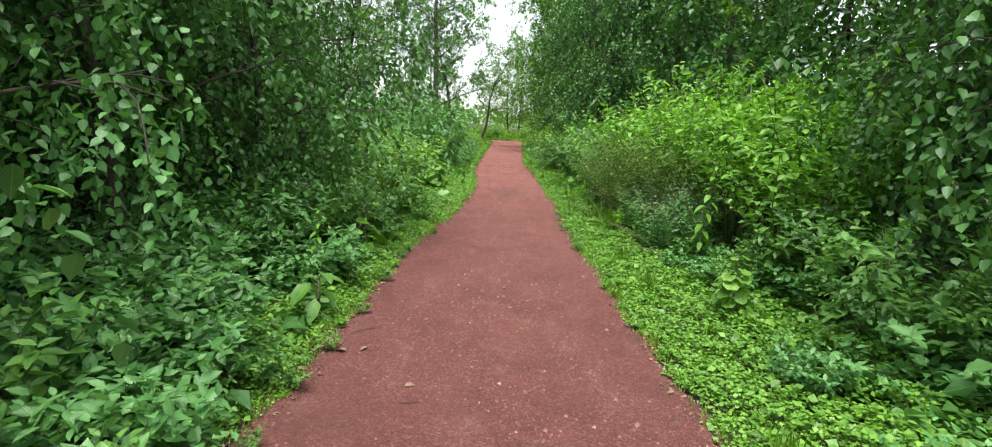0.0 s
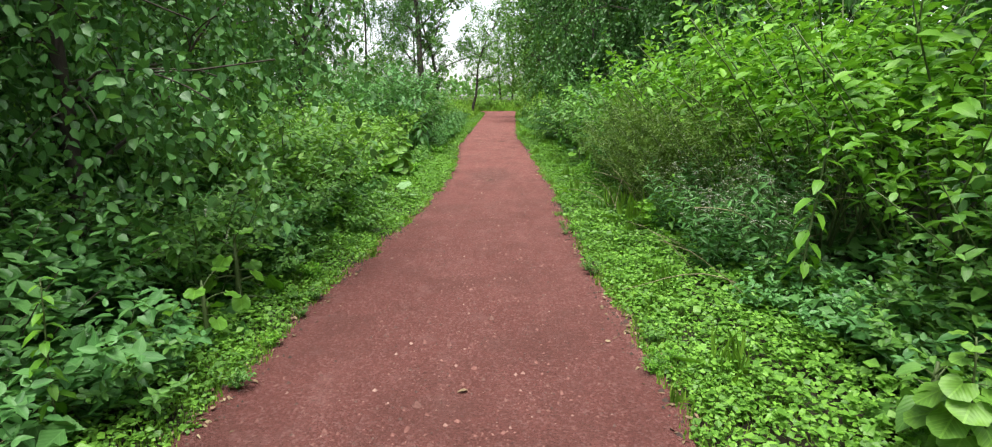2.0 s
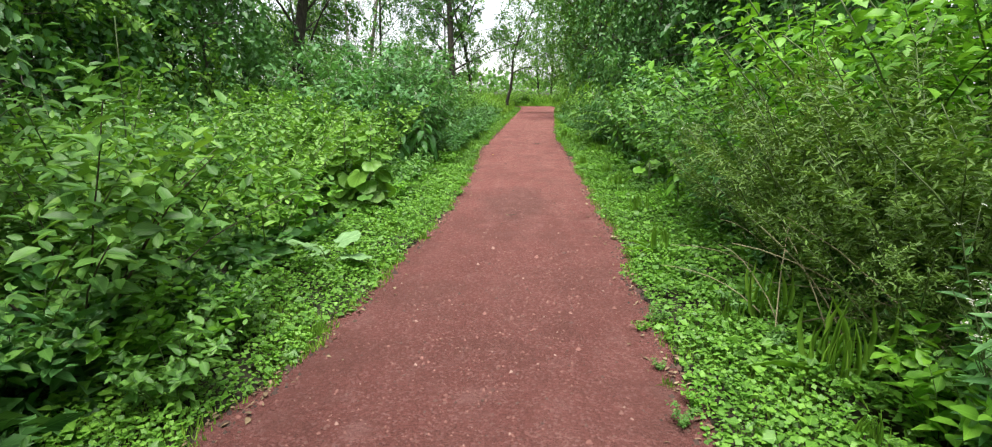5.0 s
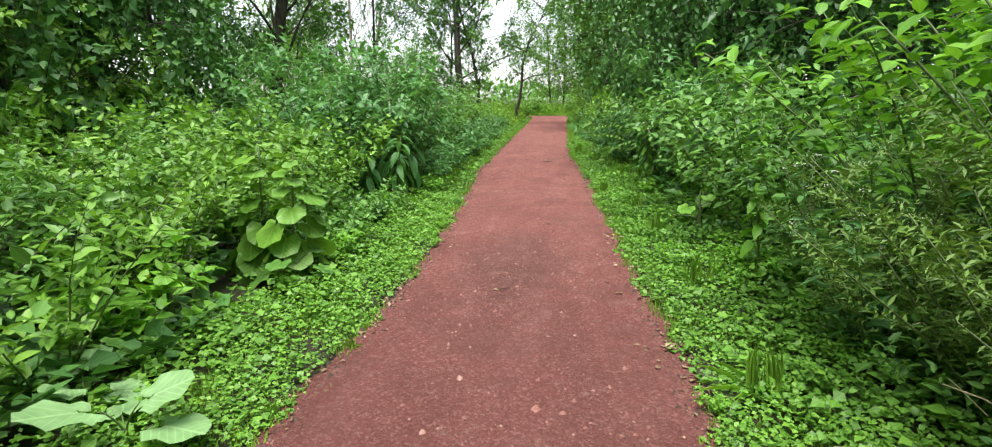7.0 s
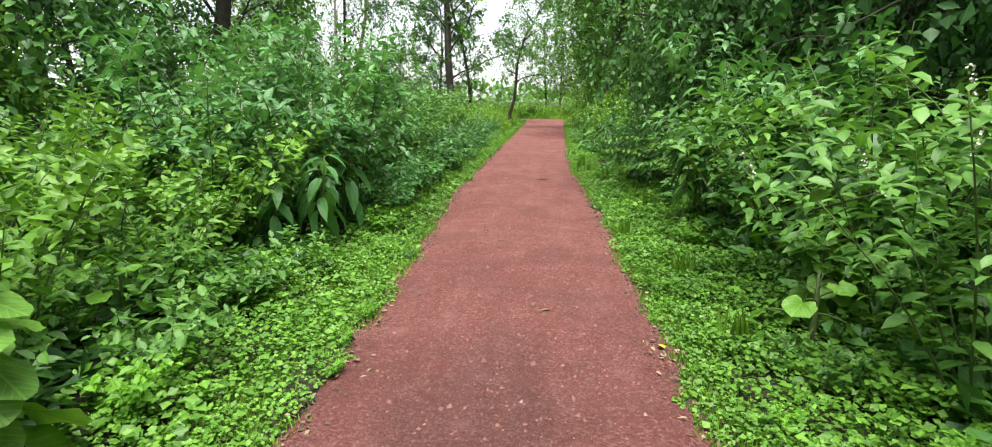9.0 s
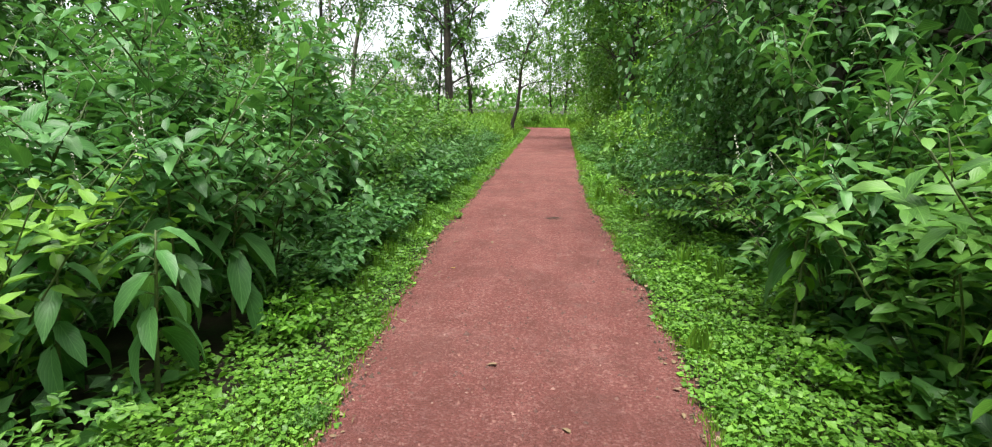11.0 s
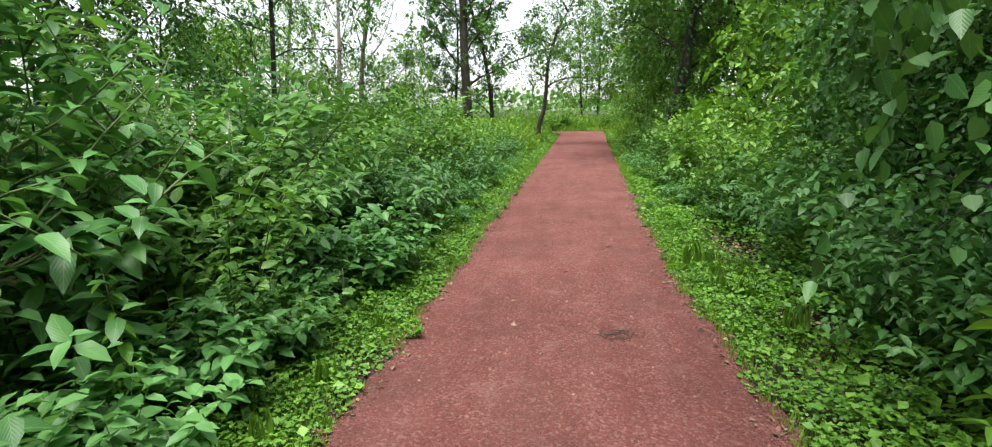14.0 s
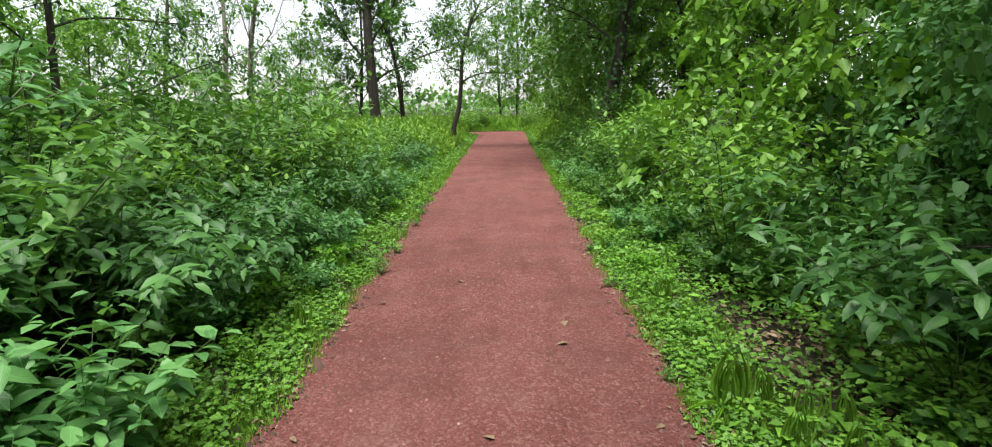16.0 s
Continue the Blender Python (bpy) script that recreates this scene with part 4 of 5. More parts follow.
# ---------------------------------------------------------------- verge
def cover_patch(name, label, y0, y1, side, reach, per_metre, leaf, seed, rise=0.16):
    """Low leafy ground cover from the path's edge outwards."""
    rng = np.random.default_rng(seed)
    n = int((y1 - y0) * per_metre)
    y = rng.uniform(y0, y1, n)
    d = rng.random(n) ** 1.25 * reach
    start = np.where(side < 0, edge(LEFT_EDGE, y) + ragged(y, 1), edge(RIGHT_EDGE, y) - ragged(y, 4))
    d = d + 0.02 + 0.05 * np.sin(y * 6.1 + side)
    x = start + side * d
    lump = 0.5 + 0.5 * np.sin(x * 6.3 + 1.3 * y) * np.sin(y * 4.7 + x) + 0.35 * np.sin(x * 15 + y * 13)
    bare = np.exp(-((y - 24.3) / 1.3) ** 2 - ((x - 1.75) / 0.4) ** 2) + 0.8 * np.exp(-((y - 22.0) / 0.7) ** 2 - ((x - 1.55) / 0.25) ** 2)
    keep = rng.random(n) < np.clip(0.5 + 0.6 * lump, 0.2, 1) * (1 - 0.9 * np.clip(bare, 0, 1)) * np.clip(0.35 + d * 3, 0, 1)
    x, y, d, lump = x[keep], y[keep], d[keep], lump[keep]
    n = len(x)
    top = np.clip(d, 0, 1) ** 0.7 * rise * (0.55 + 0.6 * np.clip(lump, 0, 1.4)) + 0.018
    z = top * rng.uniform(0.25, 1.0, n)
    a = rng.uniform(0, 6.28, n)
    s = leaf * rng.uniform(0.6, 1.35, n) * (0.75 + 0.45 * np.clip(d, 0, 1))
    Leaf = Leaves().add(np.stack([x, y, z], -1), np.stack([np.cos(a), np.sin(a), rng.normal(0.1, 0.3, n)], -1), np.array([0, 0, 1.0]) + rng.normal(0, 0.35, (n, 3)), s, s * rng.uniform(0.7, 1.1, n), "tiny")
    tagged(new(name, Leaf.mesh(name, [COVER])), label, "ground cover", kind="stuff")


def grass_patch(name, label, y0, y1, side, d0, d1, per_metre, tall, seed, mat=None, patchy=0.5):
    rng = np.random.default_rng(seed)
    n = int((y1 - y0) * per_metre)
    y = rng.uniform(y0, y1, n)
    d = rng.uniform(d0, d1, n)
    x = np.where(side < 0, edge(LEFT_EDGE, y) + ragged(y, 1), edge(RIGHT_EDGE, y) - ragged(y, 4)) + side * d
    clump = np.sin(x * 4.1 + y * 1.9) * np.sin(y * 2.7 - x * 1.3)
    keep = clump > rng.uniform(-1.2, 1.0, n) * patchy + (patchy - 0.5)
    x, y = x[keep], y[keep]
    n = len(x)
    a = rng.uniform(0, 6.28, n)
    out = np.stack([np.cos(a), np.sin(a), np.zeros(n)], -1)
    h = tall * rng.uniform(0.45, 1.2, n)
    b = Leaves().add(np.stack([x, y, np.full(n, -0.02)], -1), out * rng.uniform(0.1, 0.7, n)[:, None] + (0, 0, 1.0), out + (0, 0, 0.6), h, 0.004 + h * 0.022, "tiny")
    tagged(new(name, b.mesh(name, [mat or GRASS])), label, "grass", kind="stuff")


for side, word, seed in ((-1, "left", 100), (1, "right", 200)):
    for k, (y0, y1, dens, leaf, west, east) in enumerate(((-0.5, 8, 4000, 0.031, 0.75, 1.7), (8, 17, 3900, 0.031, 0.95, 1.6), (17, 27, 3400, 0.033, 0.8, 1.8), (27, 40, 1000, 0.055, 0.6, 1.0), (40, 58, 450, 0.08, 0.7, 1.0))):
        reach = west if side < 0 else east
        cover_patch("ground_cover", "low carpet of small bright green leaves beside the path", y0, y1, side, reach, dens * reach, leaf, seed + k)
        if k < 3:
            cover_patch("ground_cover", "scattered larger green leaves among low ground cover", y0, y1, side, reach + 0.2, 420 * reach, 0.058, seed + 40 + k, 0.2)
        grass_patch("verge_grass", "short green grass along the path's edge", y0, y1, side, -0.02, 0.6, (2600, 2800, 2800, 1200, 700)[k], 0.062 if k < 3 else 0.1, seed + 20 + k)


def mound(name, label, side, y0, y1, d0, d1, n, tall, leaf, seed, mat):
    """Soft knee- to chest-high meadow plants in uneven mounds."""
    rng = np.random.default_rng(seed)
    y = rng.uniform(y0, y1, n)
    d = d0 + (d1 - d0) * rng.random(n) ** 1.4
    x = np.where(side < 0, edge(LEFT_EDGE, y), edge(RIGHT_EDGE, y)) + side * d
    top = tall * np.clip((d - d0 + 0.25) / 0.9, 0.25, 1) * (0.75 + 0.2 * np.sin(x * 2.3 + y * 0.9) * np.sin(y * 1.3) + 0.12 * np.sin(x * 5 + y * 4.1))
    a = rng.uniform(0, 6.28, n)
    s = leaf * rng.uniform(0.6, 1.3, n)
    tuft = rng.random(n) < 0.35
    way = np.stack([np.cos(a), np.sin(a), np.where(tuft, 2.0, rng.normal(0.2, 0.5, n))], -1)
    b = Leaves().add(np.stack([x, y, top * rng.random(n) ** 0.45], -1), way, np.array([0, 0, 1.0]) + rng.normal(0, 0.5, (n, 3)), s * np.where(tuft, 2.0, 1.0), s * np.where(tuft, 0.22, 0.6), "tiny")
    tagged(new(name, b.mesh(name, [mat])), label, "meadow plants", kind="stuff")


mound("meadow_herbs", "soft light green meadow herbs and grasses", -1, 27.5, 37, 0.9, 4.5, 20000, 0.85, 0.075, 310, GRASS)
mound("meadow_herbs", "tall soft meadow grass and herbs", -1, 36, 58, 0.5, 8, 26000, 1.25, 0.11, 311, GRASS)
mound("meadow_herbs", "low light green herbs below the trees", 1, 28, 42, 0.55, 3.0, 12000, 0.6, 0.08, 312, LEAF_WILLOW)
mound("meadow_herbs", "tall bright herbs at the bend of the path", 1, 42, 60, 0.4, 5.0, 12000, 1.0, 0.12, 313, GRASS)


def far_bank():
    """Grassy bank that closes the end of the path where it bends away."""
    rng = np.random.default_rng(9)
    n = 22000
    x, y = rng.uniform(-22, 14, n), rng.uniform(58.6, 66, n)
    h = 0.9 * np.clip((y - 58.2) / 3, 0.3, 1) * rng.uniform(0.5, 1.2, n)
    z = np.clip((y - 60) / 6, 0, 1) * 0.35 * rng.random(n)
    a = rng.uniform(0, 6.28, n)
    out = np.stack([np.cos(a), np.sin(a), np.zeros(n)], -1)
    b = Leaves().add(np.stack([x, y, z], -1), out * 0.5 + (0, 0, 1.0), out + (0, 0, 0.6), h, 0.045, "tiny")
    tagged(new("grass_bank", b.mesh("grass_bank", [GRASS])), "bright tall grass where the path bends away", "grass", kind="stuff")


far_bank()

HOLLOWS = ((-2.35, 23.2, 0.6), (-1.95, 12.85, 0.5), (-2.2, 17.2, 0.5), (1.95, 24.3, 0.7), (-2.1, 24.2, 0.4), (2.1, 8.0, 0.4))


def undergrowth(name, label, x0, x1, y0, y1, n, tall, seed, mat):
    """The leafy floor of the wood behind the nearer plants."""
    rng = np.random.default_rng(seed)
    x, y = rng.uniform(x0, x1, n), rng.uniform(y0, y1, n)
    free = np.all([np.hypot(x - a, y - b) > r for a, b, r in HOLLOWS], axis=0)
    x, y, n = x[free], y[free], int(free.sum())
    top = tall * (0.55 + 0.45 * np.sin(x * 1.9 + y * 0.8) * np.sin(y * 1.5 - x * 0.7))
    a = rng.uniform(0, 6.28, n)
    s = rng.uniform(0.09, 0.2, n)
    b = Leaves().add(np.stack([x, y, top * rng.random(n) ** 0.5], -1), np.stack([np.cos(a), np.sin(a), rng.normal(0, 0.4, n)], -1), np.array([0, 0, 1.0]) + rng.normal(0, 0.5, (n, 3)), s, s * 0.6, "tiny")
    tagged(new(name, b.mesh(name, [mat])), label, "undergrowth", kind="stuff")


# shade under the bushes put into the leaf colour: deep green darkens the gaps
undergrowth("undergrowth", "low leaves under the bushes, in a darker green for the shade there", -4.6, -1.85, -1, 31, 18000, 0.3, 64, LEAF_DEEP)
undergrowth("undergrowth", "low leaves under the bushes, in a darker green for the shade there", 1.9, 4.6, -1, 31, 17000, 0.3, 65, LEAF_DEEP)
undergrowth("undergrowth", "dense green undergrowth on the floor of the wood", -17, -4.3, -4, 34, 30000, 1.0, 61, LEAF_MID)
undergrowth("undergrowth", "dense green undergrowth on the floor of the wood", 4.3, 14, -4, 46, 24000, 0.9, 62, LEAF_MID)
undergrowth("undergrowth", "light green scrub beyond the meadow", -24, -4, 34, 66, 22000, 1.3, 63, LEAF_WILLOW)

undergrowth("undergrowth", "distant light green scrub beyond the bend", -45, 35, 68, 80, 14000, 1.75, 66, LEAF_WILLOW)

# ---------------------------------------------------------------- planting
P = PUT_RNG


CLEARINGS = ((-2.0, 6.5, 0.6), (-1.85, 5.9, 0.4), (-1.75, 4.2, 0.75), (-1.75, 12.95, 0.5), (-1.6, 11.2, 0.6), (-1.9, 10.9, 0.4), (-1.3, 10.4, 0.5), (-2.2, 10.7, 0.4), (-1.85, 16.8, 0.55), (-1.7, 22.3, 0.5), (-1.75, 23.4, 0.5),
             (-1.55, 12.0, 0.6), (-1.6, 12.6, 0.55), (-2.0, 13.2, 0.5), (-1.7, 23.0, 0.75), (-2.3, 23.2, 0.5), (-1.55, 16.4, 0.5), (-1.75, 17.2, 0.6), (1.75, 17.7, 0.5), (1.6, 18.6, 0.5), (1.9, 4.75, 0.65), (2.1, 3.05, 0.4), (1.95, 20.2, 0.6), (1.9, 14.8, 0.45), (1.75, 24.3, 0.6), (-1.5, 17.5, 0.3))


def row(kinds, y0, y1, step, x0, x1, scale=(0.8, 1.2)):
    """Plants scattered over a stretch beside the path, one for each step."""
    y = y0
    while y < y1:
        x = P.uniform(x0, x1)
        s = P.uniform(*scale)
        if all(math.hypot(x - a, y - b) > r for a, b, r in CLEARINGS):
            put(kinds[int(P.integers(0, len(kinds)))], x, y + P.uniform(-0.2, 0.2), s)
        y += step


# shaded trees to the west, up to nine metres on
for x, y, s, t in ((-3.5, 7.2, 0.85, 20), (-4.2, 0.2, 0.9, 60), (-3.75, 4.9, 0.95, 130), (-5.2, 6.4, 1.1, 10), (-4.4, 8.4, 0.85, 100)):
    put("shade_tree", x, y, s, t, tall=1.15)
for x, y, s, t in ((-4.05, 2.6, 0.95, 250), (-4.9, 4.2, 1.0, 40)):
    put("birch_like_tree", x, y, s, t, tall=1.15)
for x, y, s, t in ((-7.6, 8.2, 0.95, 45), (-7.4, 4.6, 1.0, 300), (-6.5, 0.8, 0.9, 90), (-4.2, -3.6, 0.8, 90), (-10, 6.0, 1.1, 10), (-9.5, 1.5, 1.1, 150), (-9.6, 10.5, 0.9, 240), (-7.4, 14.6, 0.75, 120), (-9.2, 18.2, 0.95, 10), (-8.0, 20.4, 0.7, 280)):
    put("back_tree", x, y, s, t)
row(["cool_herb", "herb", "cool_herb"], -0.5, 9.0, 0.3, -2.35, -1.95, (0.7, 1.0))
row(["cool_herb", "dark_bush", "herb"], -0.5, 9.0, 0.32, -3.1, -2.4, (0.8, 1.15))
row(["cool_herb", "dark_bush"], -0.5, 9.5, 0.6, -4.4, -3.2, (0.9, 1.2))
row(["pale_herb", "herb"], 1.5, 8.5, 0.42, -2.05, -1.8, (0.4, 0.6))
put("broad_plant", -1.82, 4.3, 1.3, 40)
put("bright_sapling", -2.05, 4.95, 0.75, 20)
put("broad_plant", -2.15, 3.1, 1.1, 140)
put("broad_plant", -2.55, 2.75, 1.0, 200)
put("heart_plant", -1.98, 6.65, 1.25, 10, tall=1.35)
put("heart_plant", -1.95, 6.1, 1.1, 110, tall=1.1)
put("tall_bush", -2.3, 6.8, 0.68, 40)
put("heart_plant", -2.15, 7.05, 1.1, 200)
put("tall_bush", -2.15, 8.1, 0.5, 0)
put("tall_bush", -2.35, 7.5, 0.42, 90)
put("dead_stalks", -2.1, 4.5, 0.45, 10)

# herb field, nine to sixteen metres on
row(["herb", "pale_herb", "herb"], 8.8, 16.2, 0.3, -2.1, -1.55, (0.55, 0.85))
row(["herb", "lime_bush", "pale_herb"], 8.8, 16.4, 0.36, -2.9, -2.1, (0.8, 1.1))
row(["small_bush", "lime_bush", "tall_bush"], 8.8, 16.8, 0.5, -4.0, -2.9, (0.85, 1.15))
row(["small_bush", "tall_bush", "lime_bush"], 9.2, 17, 0.75, -6.0, -4.0, (0.85, 1.15))
row(["small_bush", "understorey"], 9.0, 20, 1.6, -9.5, -6.5, (0.7, 0.95))
put("small_bush", -2.35, 9.3, 1.2, 20)
put("tall_burdock", -1.85, 13.1, 1.0, 20, 0)
put("tall_burdock", -2.2, 13.35, 1.05, 150, 1)
put("burdock", -1.72, 12.95, 1.05, 20)
put("heart_plant", -2.3, 12.5, 1.3, 60)
put("pale_burdock", -1.55, 10.85, 0.9, 250, 0)
put("pale_burdock", -1.95, 11.1, 0.8, 130, 1)
put("burdock", -2.15, 11.35, 0.9, 30)
put("burdock", -2.3, 10.7, 0.85, 80)
put("heart_plant", -2.2, 12.1, 1.2, 130)
put("heart_plant", -2.35, 14.6, 1.25, 15)
put("lime_bush", -2.6, 12.6, 0.75, 10)
put("lime_bush", -2.55, 13.9, 0.9, 40)
put("lime_bush", -2.4, 15.2, 0.75, 70)

# docks and flowering bushes, sixteen to twenty-two metres on
for x, y, k, t, v in ((-1.85, 16.5, 1.0, 20, 0), (-2.0, 16.95, 1.1, 130, 1), (-1.9, 17.35, 1.05, 250, 2), (-2.2, 16.3, 0.95, 60, 0)):
    put("pokeweed", x, y, k, t, v)
put("pale_herb", -1.45, 17.35, 0.6, 0)
put("pale_herb", -1.5, 17.7, 0.5, 60)
put("dead_stalks", -1.45, 17.5, 0.35, 60)
for x, y, s, t in ((-2.35, 17.3, 0.9, 0), (-3.0, 16.8, 0.92, 80), (-2.2, 18.3, 0.92, 160), (-3.3, 18.2, 1.05, 220), (-2.6, 19.5, 1.05, 300), (-3.5, 19.4, 1.12, 20), (-2.6, 20.5, 0.95, 100),
                   (-3.4, 20.6, 1.05, 190), (-4.4, 18.8, 1.1, 0), (-4.4, 20.2, 1.1, 70)):
    put("spike_bush", x, y, s, t, tall=1.12)
row(["herb", "cool_herb"], 17.6, 22, 0.4, -1.95, -1.6, (0.5, 0.75))
for x, y, s in ((-2.1, 21.4, 0.72), (-2.75, 21.7, 1.08), (-3.6, 21.8, 1.2), (-4.6, 21.6, 1.25), (-3.0, 22.3, 1.1)):
    put("tall_bush", x, y, s)

# dark low bushes, twenty-two to thirty metres on
for x, y, k, t in ((-1.62, 22.6, 0.85, 0), (-1.9, 22.75, 1.0, 90), (-1.6, 23.05, 0.9, 200), (-1.95, 22.2, 0.95, 40), (-2.3, 22.5, 1.0, 150)):
    put("balsam", x, y, k, t)
for x, y, k, t in ((-2.05, 23.9, 0.95, 10), (-1.85, 24.5, 0.8, 130), (-2.75, 23.7, 1.2, 250), (-2.0, 25.3, 0.8, 60), (-2.7, 22.9, 1.2, 300), (-2.5, 24.6, 1.1, 200), (-1.75, 26.0, 0.65, 20)):
    put("elder", x, y, k, t)
put("lobed_plant", -1.65, 22.0, 0.8, 0)
for x, y, k, t in ((-1.7, 18.9, 0.8, 0), (-1.85, 19.4, 0.95, 90), (-1.65, 19.9, 0.8, 200), (-1.8, 20.6, 0.85, 40), (-1.6, 18.3, 0.6, 130), (-2.1, 20.1, 1.05, 70), (-1.7, 21.2, 0.75, 300)):
    put("balsam", x, y, k, t)
put("bright_sapling", -1.75, 19.15, 0.7, 60)
put("bright_sapling", -1.8, 20.2, 0.8, 160)
put("tall_bush", -3.0, 29.0, 1.08, 40)
put("tall_bush", -3.5, 28.6, 1.05, 140)
for x, y, k in ((-2.7, 27.4, 1.0), (-2.6, 28.3, 1.2), (-2.2, 30.4, 0.85), (-3.3, 30.2, 1.25), (-2.9, 25.4, 1.05), (-3.6, 26.9, 1.3)):
    put("lime_bush", x, y, k)
for x, y, s in ((-2.3, 25.8, 0.9), (-3.0, 24.3, 1.15)):
    put("dark_bush", x, y, s)
for x, y, s in ((-3.0, 22.6, 0.95), (-3.8, 23.4, 1.05), (-4.6, 24.4, 1.05), (-3.1, 27.6, 0.9), (-3.9, 28.3, 0.95)):
    put("tall_bush", x, y, s)
for x, y, s in ((-2.7, 23.7, 0.9), (-3.3, 24.9, 1.0), (-2.9, 26.2, 0.85), (-3.9, 26.4, 1.05), (-3.5, 30.2, 0.95), (-2.9, 29.0, 0.75)):
    put("tall_bush", x, y, s)
for x, y, s in ((-3.6, 31.7, 1.75), (-2.6, 34.5, 1.0), (-4.8, 35.5, 1.5), (-2.7, 28.2, 1.25), (-5.5, 29.5, 1.7), (-6.5, 39, 1.6), (-3.2, 39.5, 1.1)):
    put("small_bush", x, y, s)
for x, y, s in ((-3.4, 23.6, 0.95), (-4.2, 25.2, 1.05)):
    put("spike_bush", x, y, s)
row(["dark_bush", "small_bush", "elder"], 26, 37, 0.5, -2.8, -1.75, (0.55, 1.0))
row(["herb", "cool_herb", "pale_herb"], 24.5, 37, 0.3, -1.85, -1.35, (0.3, 0.6))
row(["dark_bush", "elder", "dark_bush"], 23.6, 31, 0.6, -3.4, -2.3, (0.75, 1.0))
row(["herb", "cool_herb"], 22.8, 31, 0.34, -2.05, -1.6, (0.5, 0.8))
row(["dark_bush", "tall_bush", "elder"], 22.5, 34, 0.9, -6.5, -3.8, (0.8, 1.2))
row(["herb", "small_bush", "lime_bush"], 31, 46, 0.6, -4.0, -1.9, (0.7, 1.0))
row(["small_bush", "lime_bush", "pale_herb"], 32, 58, 1.4, -9.5, -3.5, (0.8, 1.15))
row(["small_bush", "lime_bush"], 40, 60, 2.2, -14, -6, (0.9, 1.3))

# small herbs among the ground cover
row(["pale_herb", "herb"], 0.5, 27, 0.6, 1.25, 1.9, (0.2, 0.36))
row(["pale_herb", "herb"], 0.5, 27, 0.7, -1.7, -1.45, (0.18, 0.32))
row(["grass_tuft"], 1.0, 27, 1.5, 1.1, 1.5, (0.35, 0.6))
row(["grass_tuft"], 17.5, 27, 0.7, -1.5, -1.25, (0.3, 0.5))

# weeds creeping onto the path's edge
for k in range(70):
    y = P.uniform(2.5, 30)
    side = P.random() < 0.5
    x = float(edge(LEFT_EDGE, y)) - P.uniform(-0.08, 0.12) if side else float(edge(RIGHT_EDGE, y)) + P.uniform(-0.08, 0.12)
    put(("pale_herb", "herb", "grass_tuft")[int(P.integers(0, 3))], x, y, P.uniform(0.1, 0.22))

# east side: shaded trees and herbs at the start
for x, y, s, t in ((4.3, 3.0, 0.95, 20), (4.9, 5.2, 0.95, 150), (4.2, 0.6, 1.0, 250)):
    put("shade_tree", x, y, s, t, tall=1.2)
for x, y, s, t in ((6.2, 3.4, 1.0, 60), (6.2, 0.0, 0.95, 300), (6.6, 6.6, 1.0, 10), (7.0, 9.8, 1.0, 100), (9.5, 5, 1.1, 30)):
    put("back_tree", x, y, s, t)
row(["herb", "cool_herb", "pale_herb"], -0.5, 7.0, 0.36, 1.75, 2.4, (0.45, 0.75))
row(["cool_herb", "cool_herb", "herb"], 1.5, 6.6, 0.34, 1.5, 2.2, (0.4, 0.65))
row(["cool_herb", "herb"], -0.5, 6.4, 0.34, 2.3, 3.2, (0.7, 1.0))
row(["cool_herb", "herb", "dark_bush"], -0.5, 6.0, 0.55, 3.1, 4.4, (0.9, 1.25))
put("broad_plant", 1.8, 4.9, 1.15, 40, tall=1.2)
put("tall_burdock", 1.75, 4.65, 0.62, 200, 2, label="pale seedling with large dusty heart-shaped leaves")
put("burdock", 2.75, 4.55, 1.1, 300)
put("burdock", 2.1, 3.05, 0.8, 120)
put("tall_bush", 2.6, 3.9, 0.75, 30)
put("tall_bush", 2.75, 5.3, 0.85, 130)

# bright bushes, six to thirteen metres on
for x, y, s, t in ((3.0, 6.4, 0.85, 0), (3.05, 7.8, 1.0, 80), (3.05, 9.1, 1.08, 170), (3.15, 10.3, 1.08, 250), (3.0, 11.4, 1.05, 20), (2.75, 12.4, 0.92, 100), (3.6, 6.6, 1.05, 210), (3.7, 8.1, 1.15, 300),
                   (3.8, 9.6, 1.15, 40), (3.7, 11.0, 1.15, 140), (3.7, 12.5, 1.05, 260), (4.8, 7.6, 1.2, 0), (4.9, 9.8, 1.2, 90), (4.9, 12, 1.2, 180)):
    put("bright_bush", x, y, s, t)
for x, y, s in ((1.75, 7.25, 0.95), (1.95, 7.75, 1.1), (2.15, 7.1, 1.15), (1.8, 8.4, 0.95), (2.2, 8.5, 1.2), (2.35, 7.7, 1.25), (2.0, 6.75, 1.0), (2.5, 8.2, 1.3)):
    put("umbel", x, y, s)
for x, y, s in ((1.75, 7.4, 0.7), (2.0, 9.8, 0.9), (1.85, 6.6, 1.0), (2.2, 8.9, 1.2), (2.0, 10.4, 1.0), (2.05, 11.6, 1.0), (1.65, 9.75, 0.9), (1.7, 9.5, 1.1), (2.3, 7.4, 1.3), (2.2, 8.2, 1.4)):
    put("dead_stalks", x, y, s)


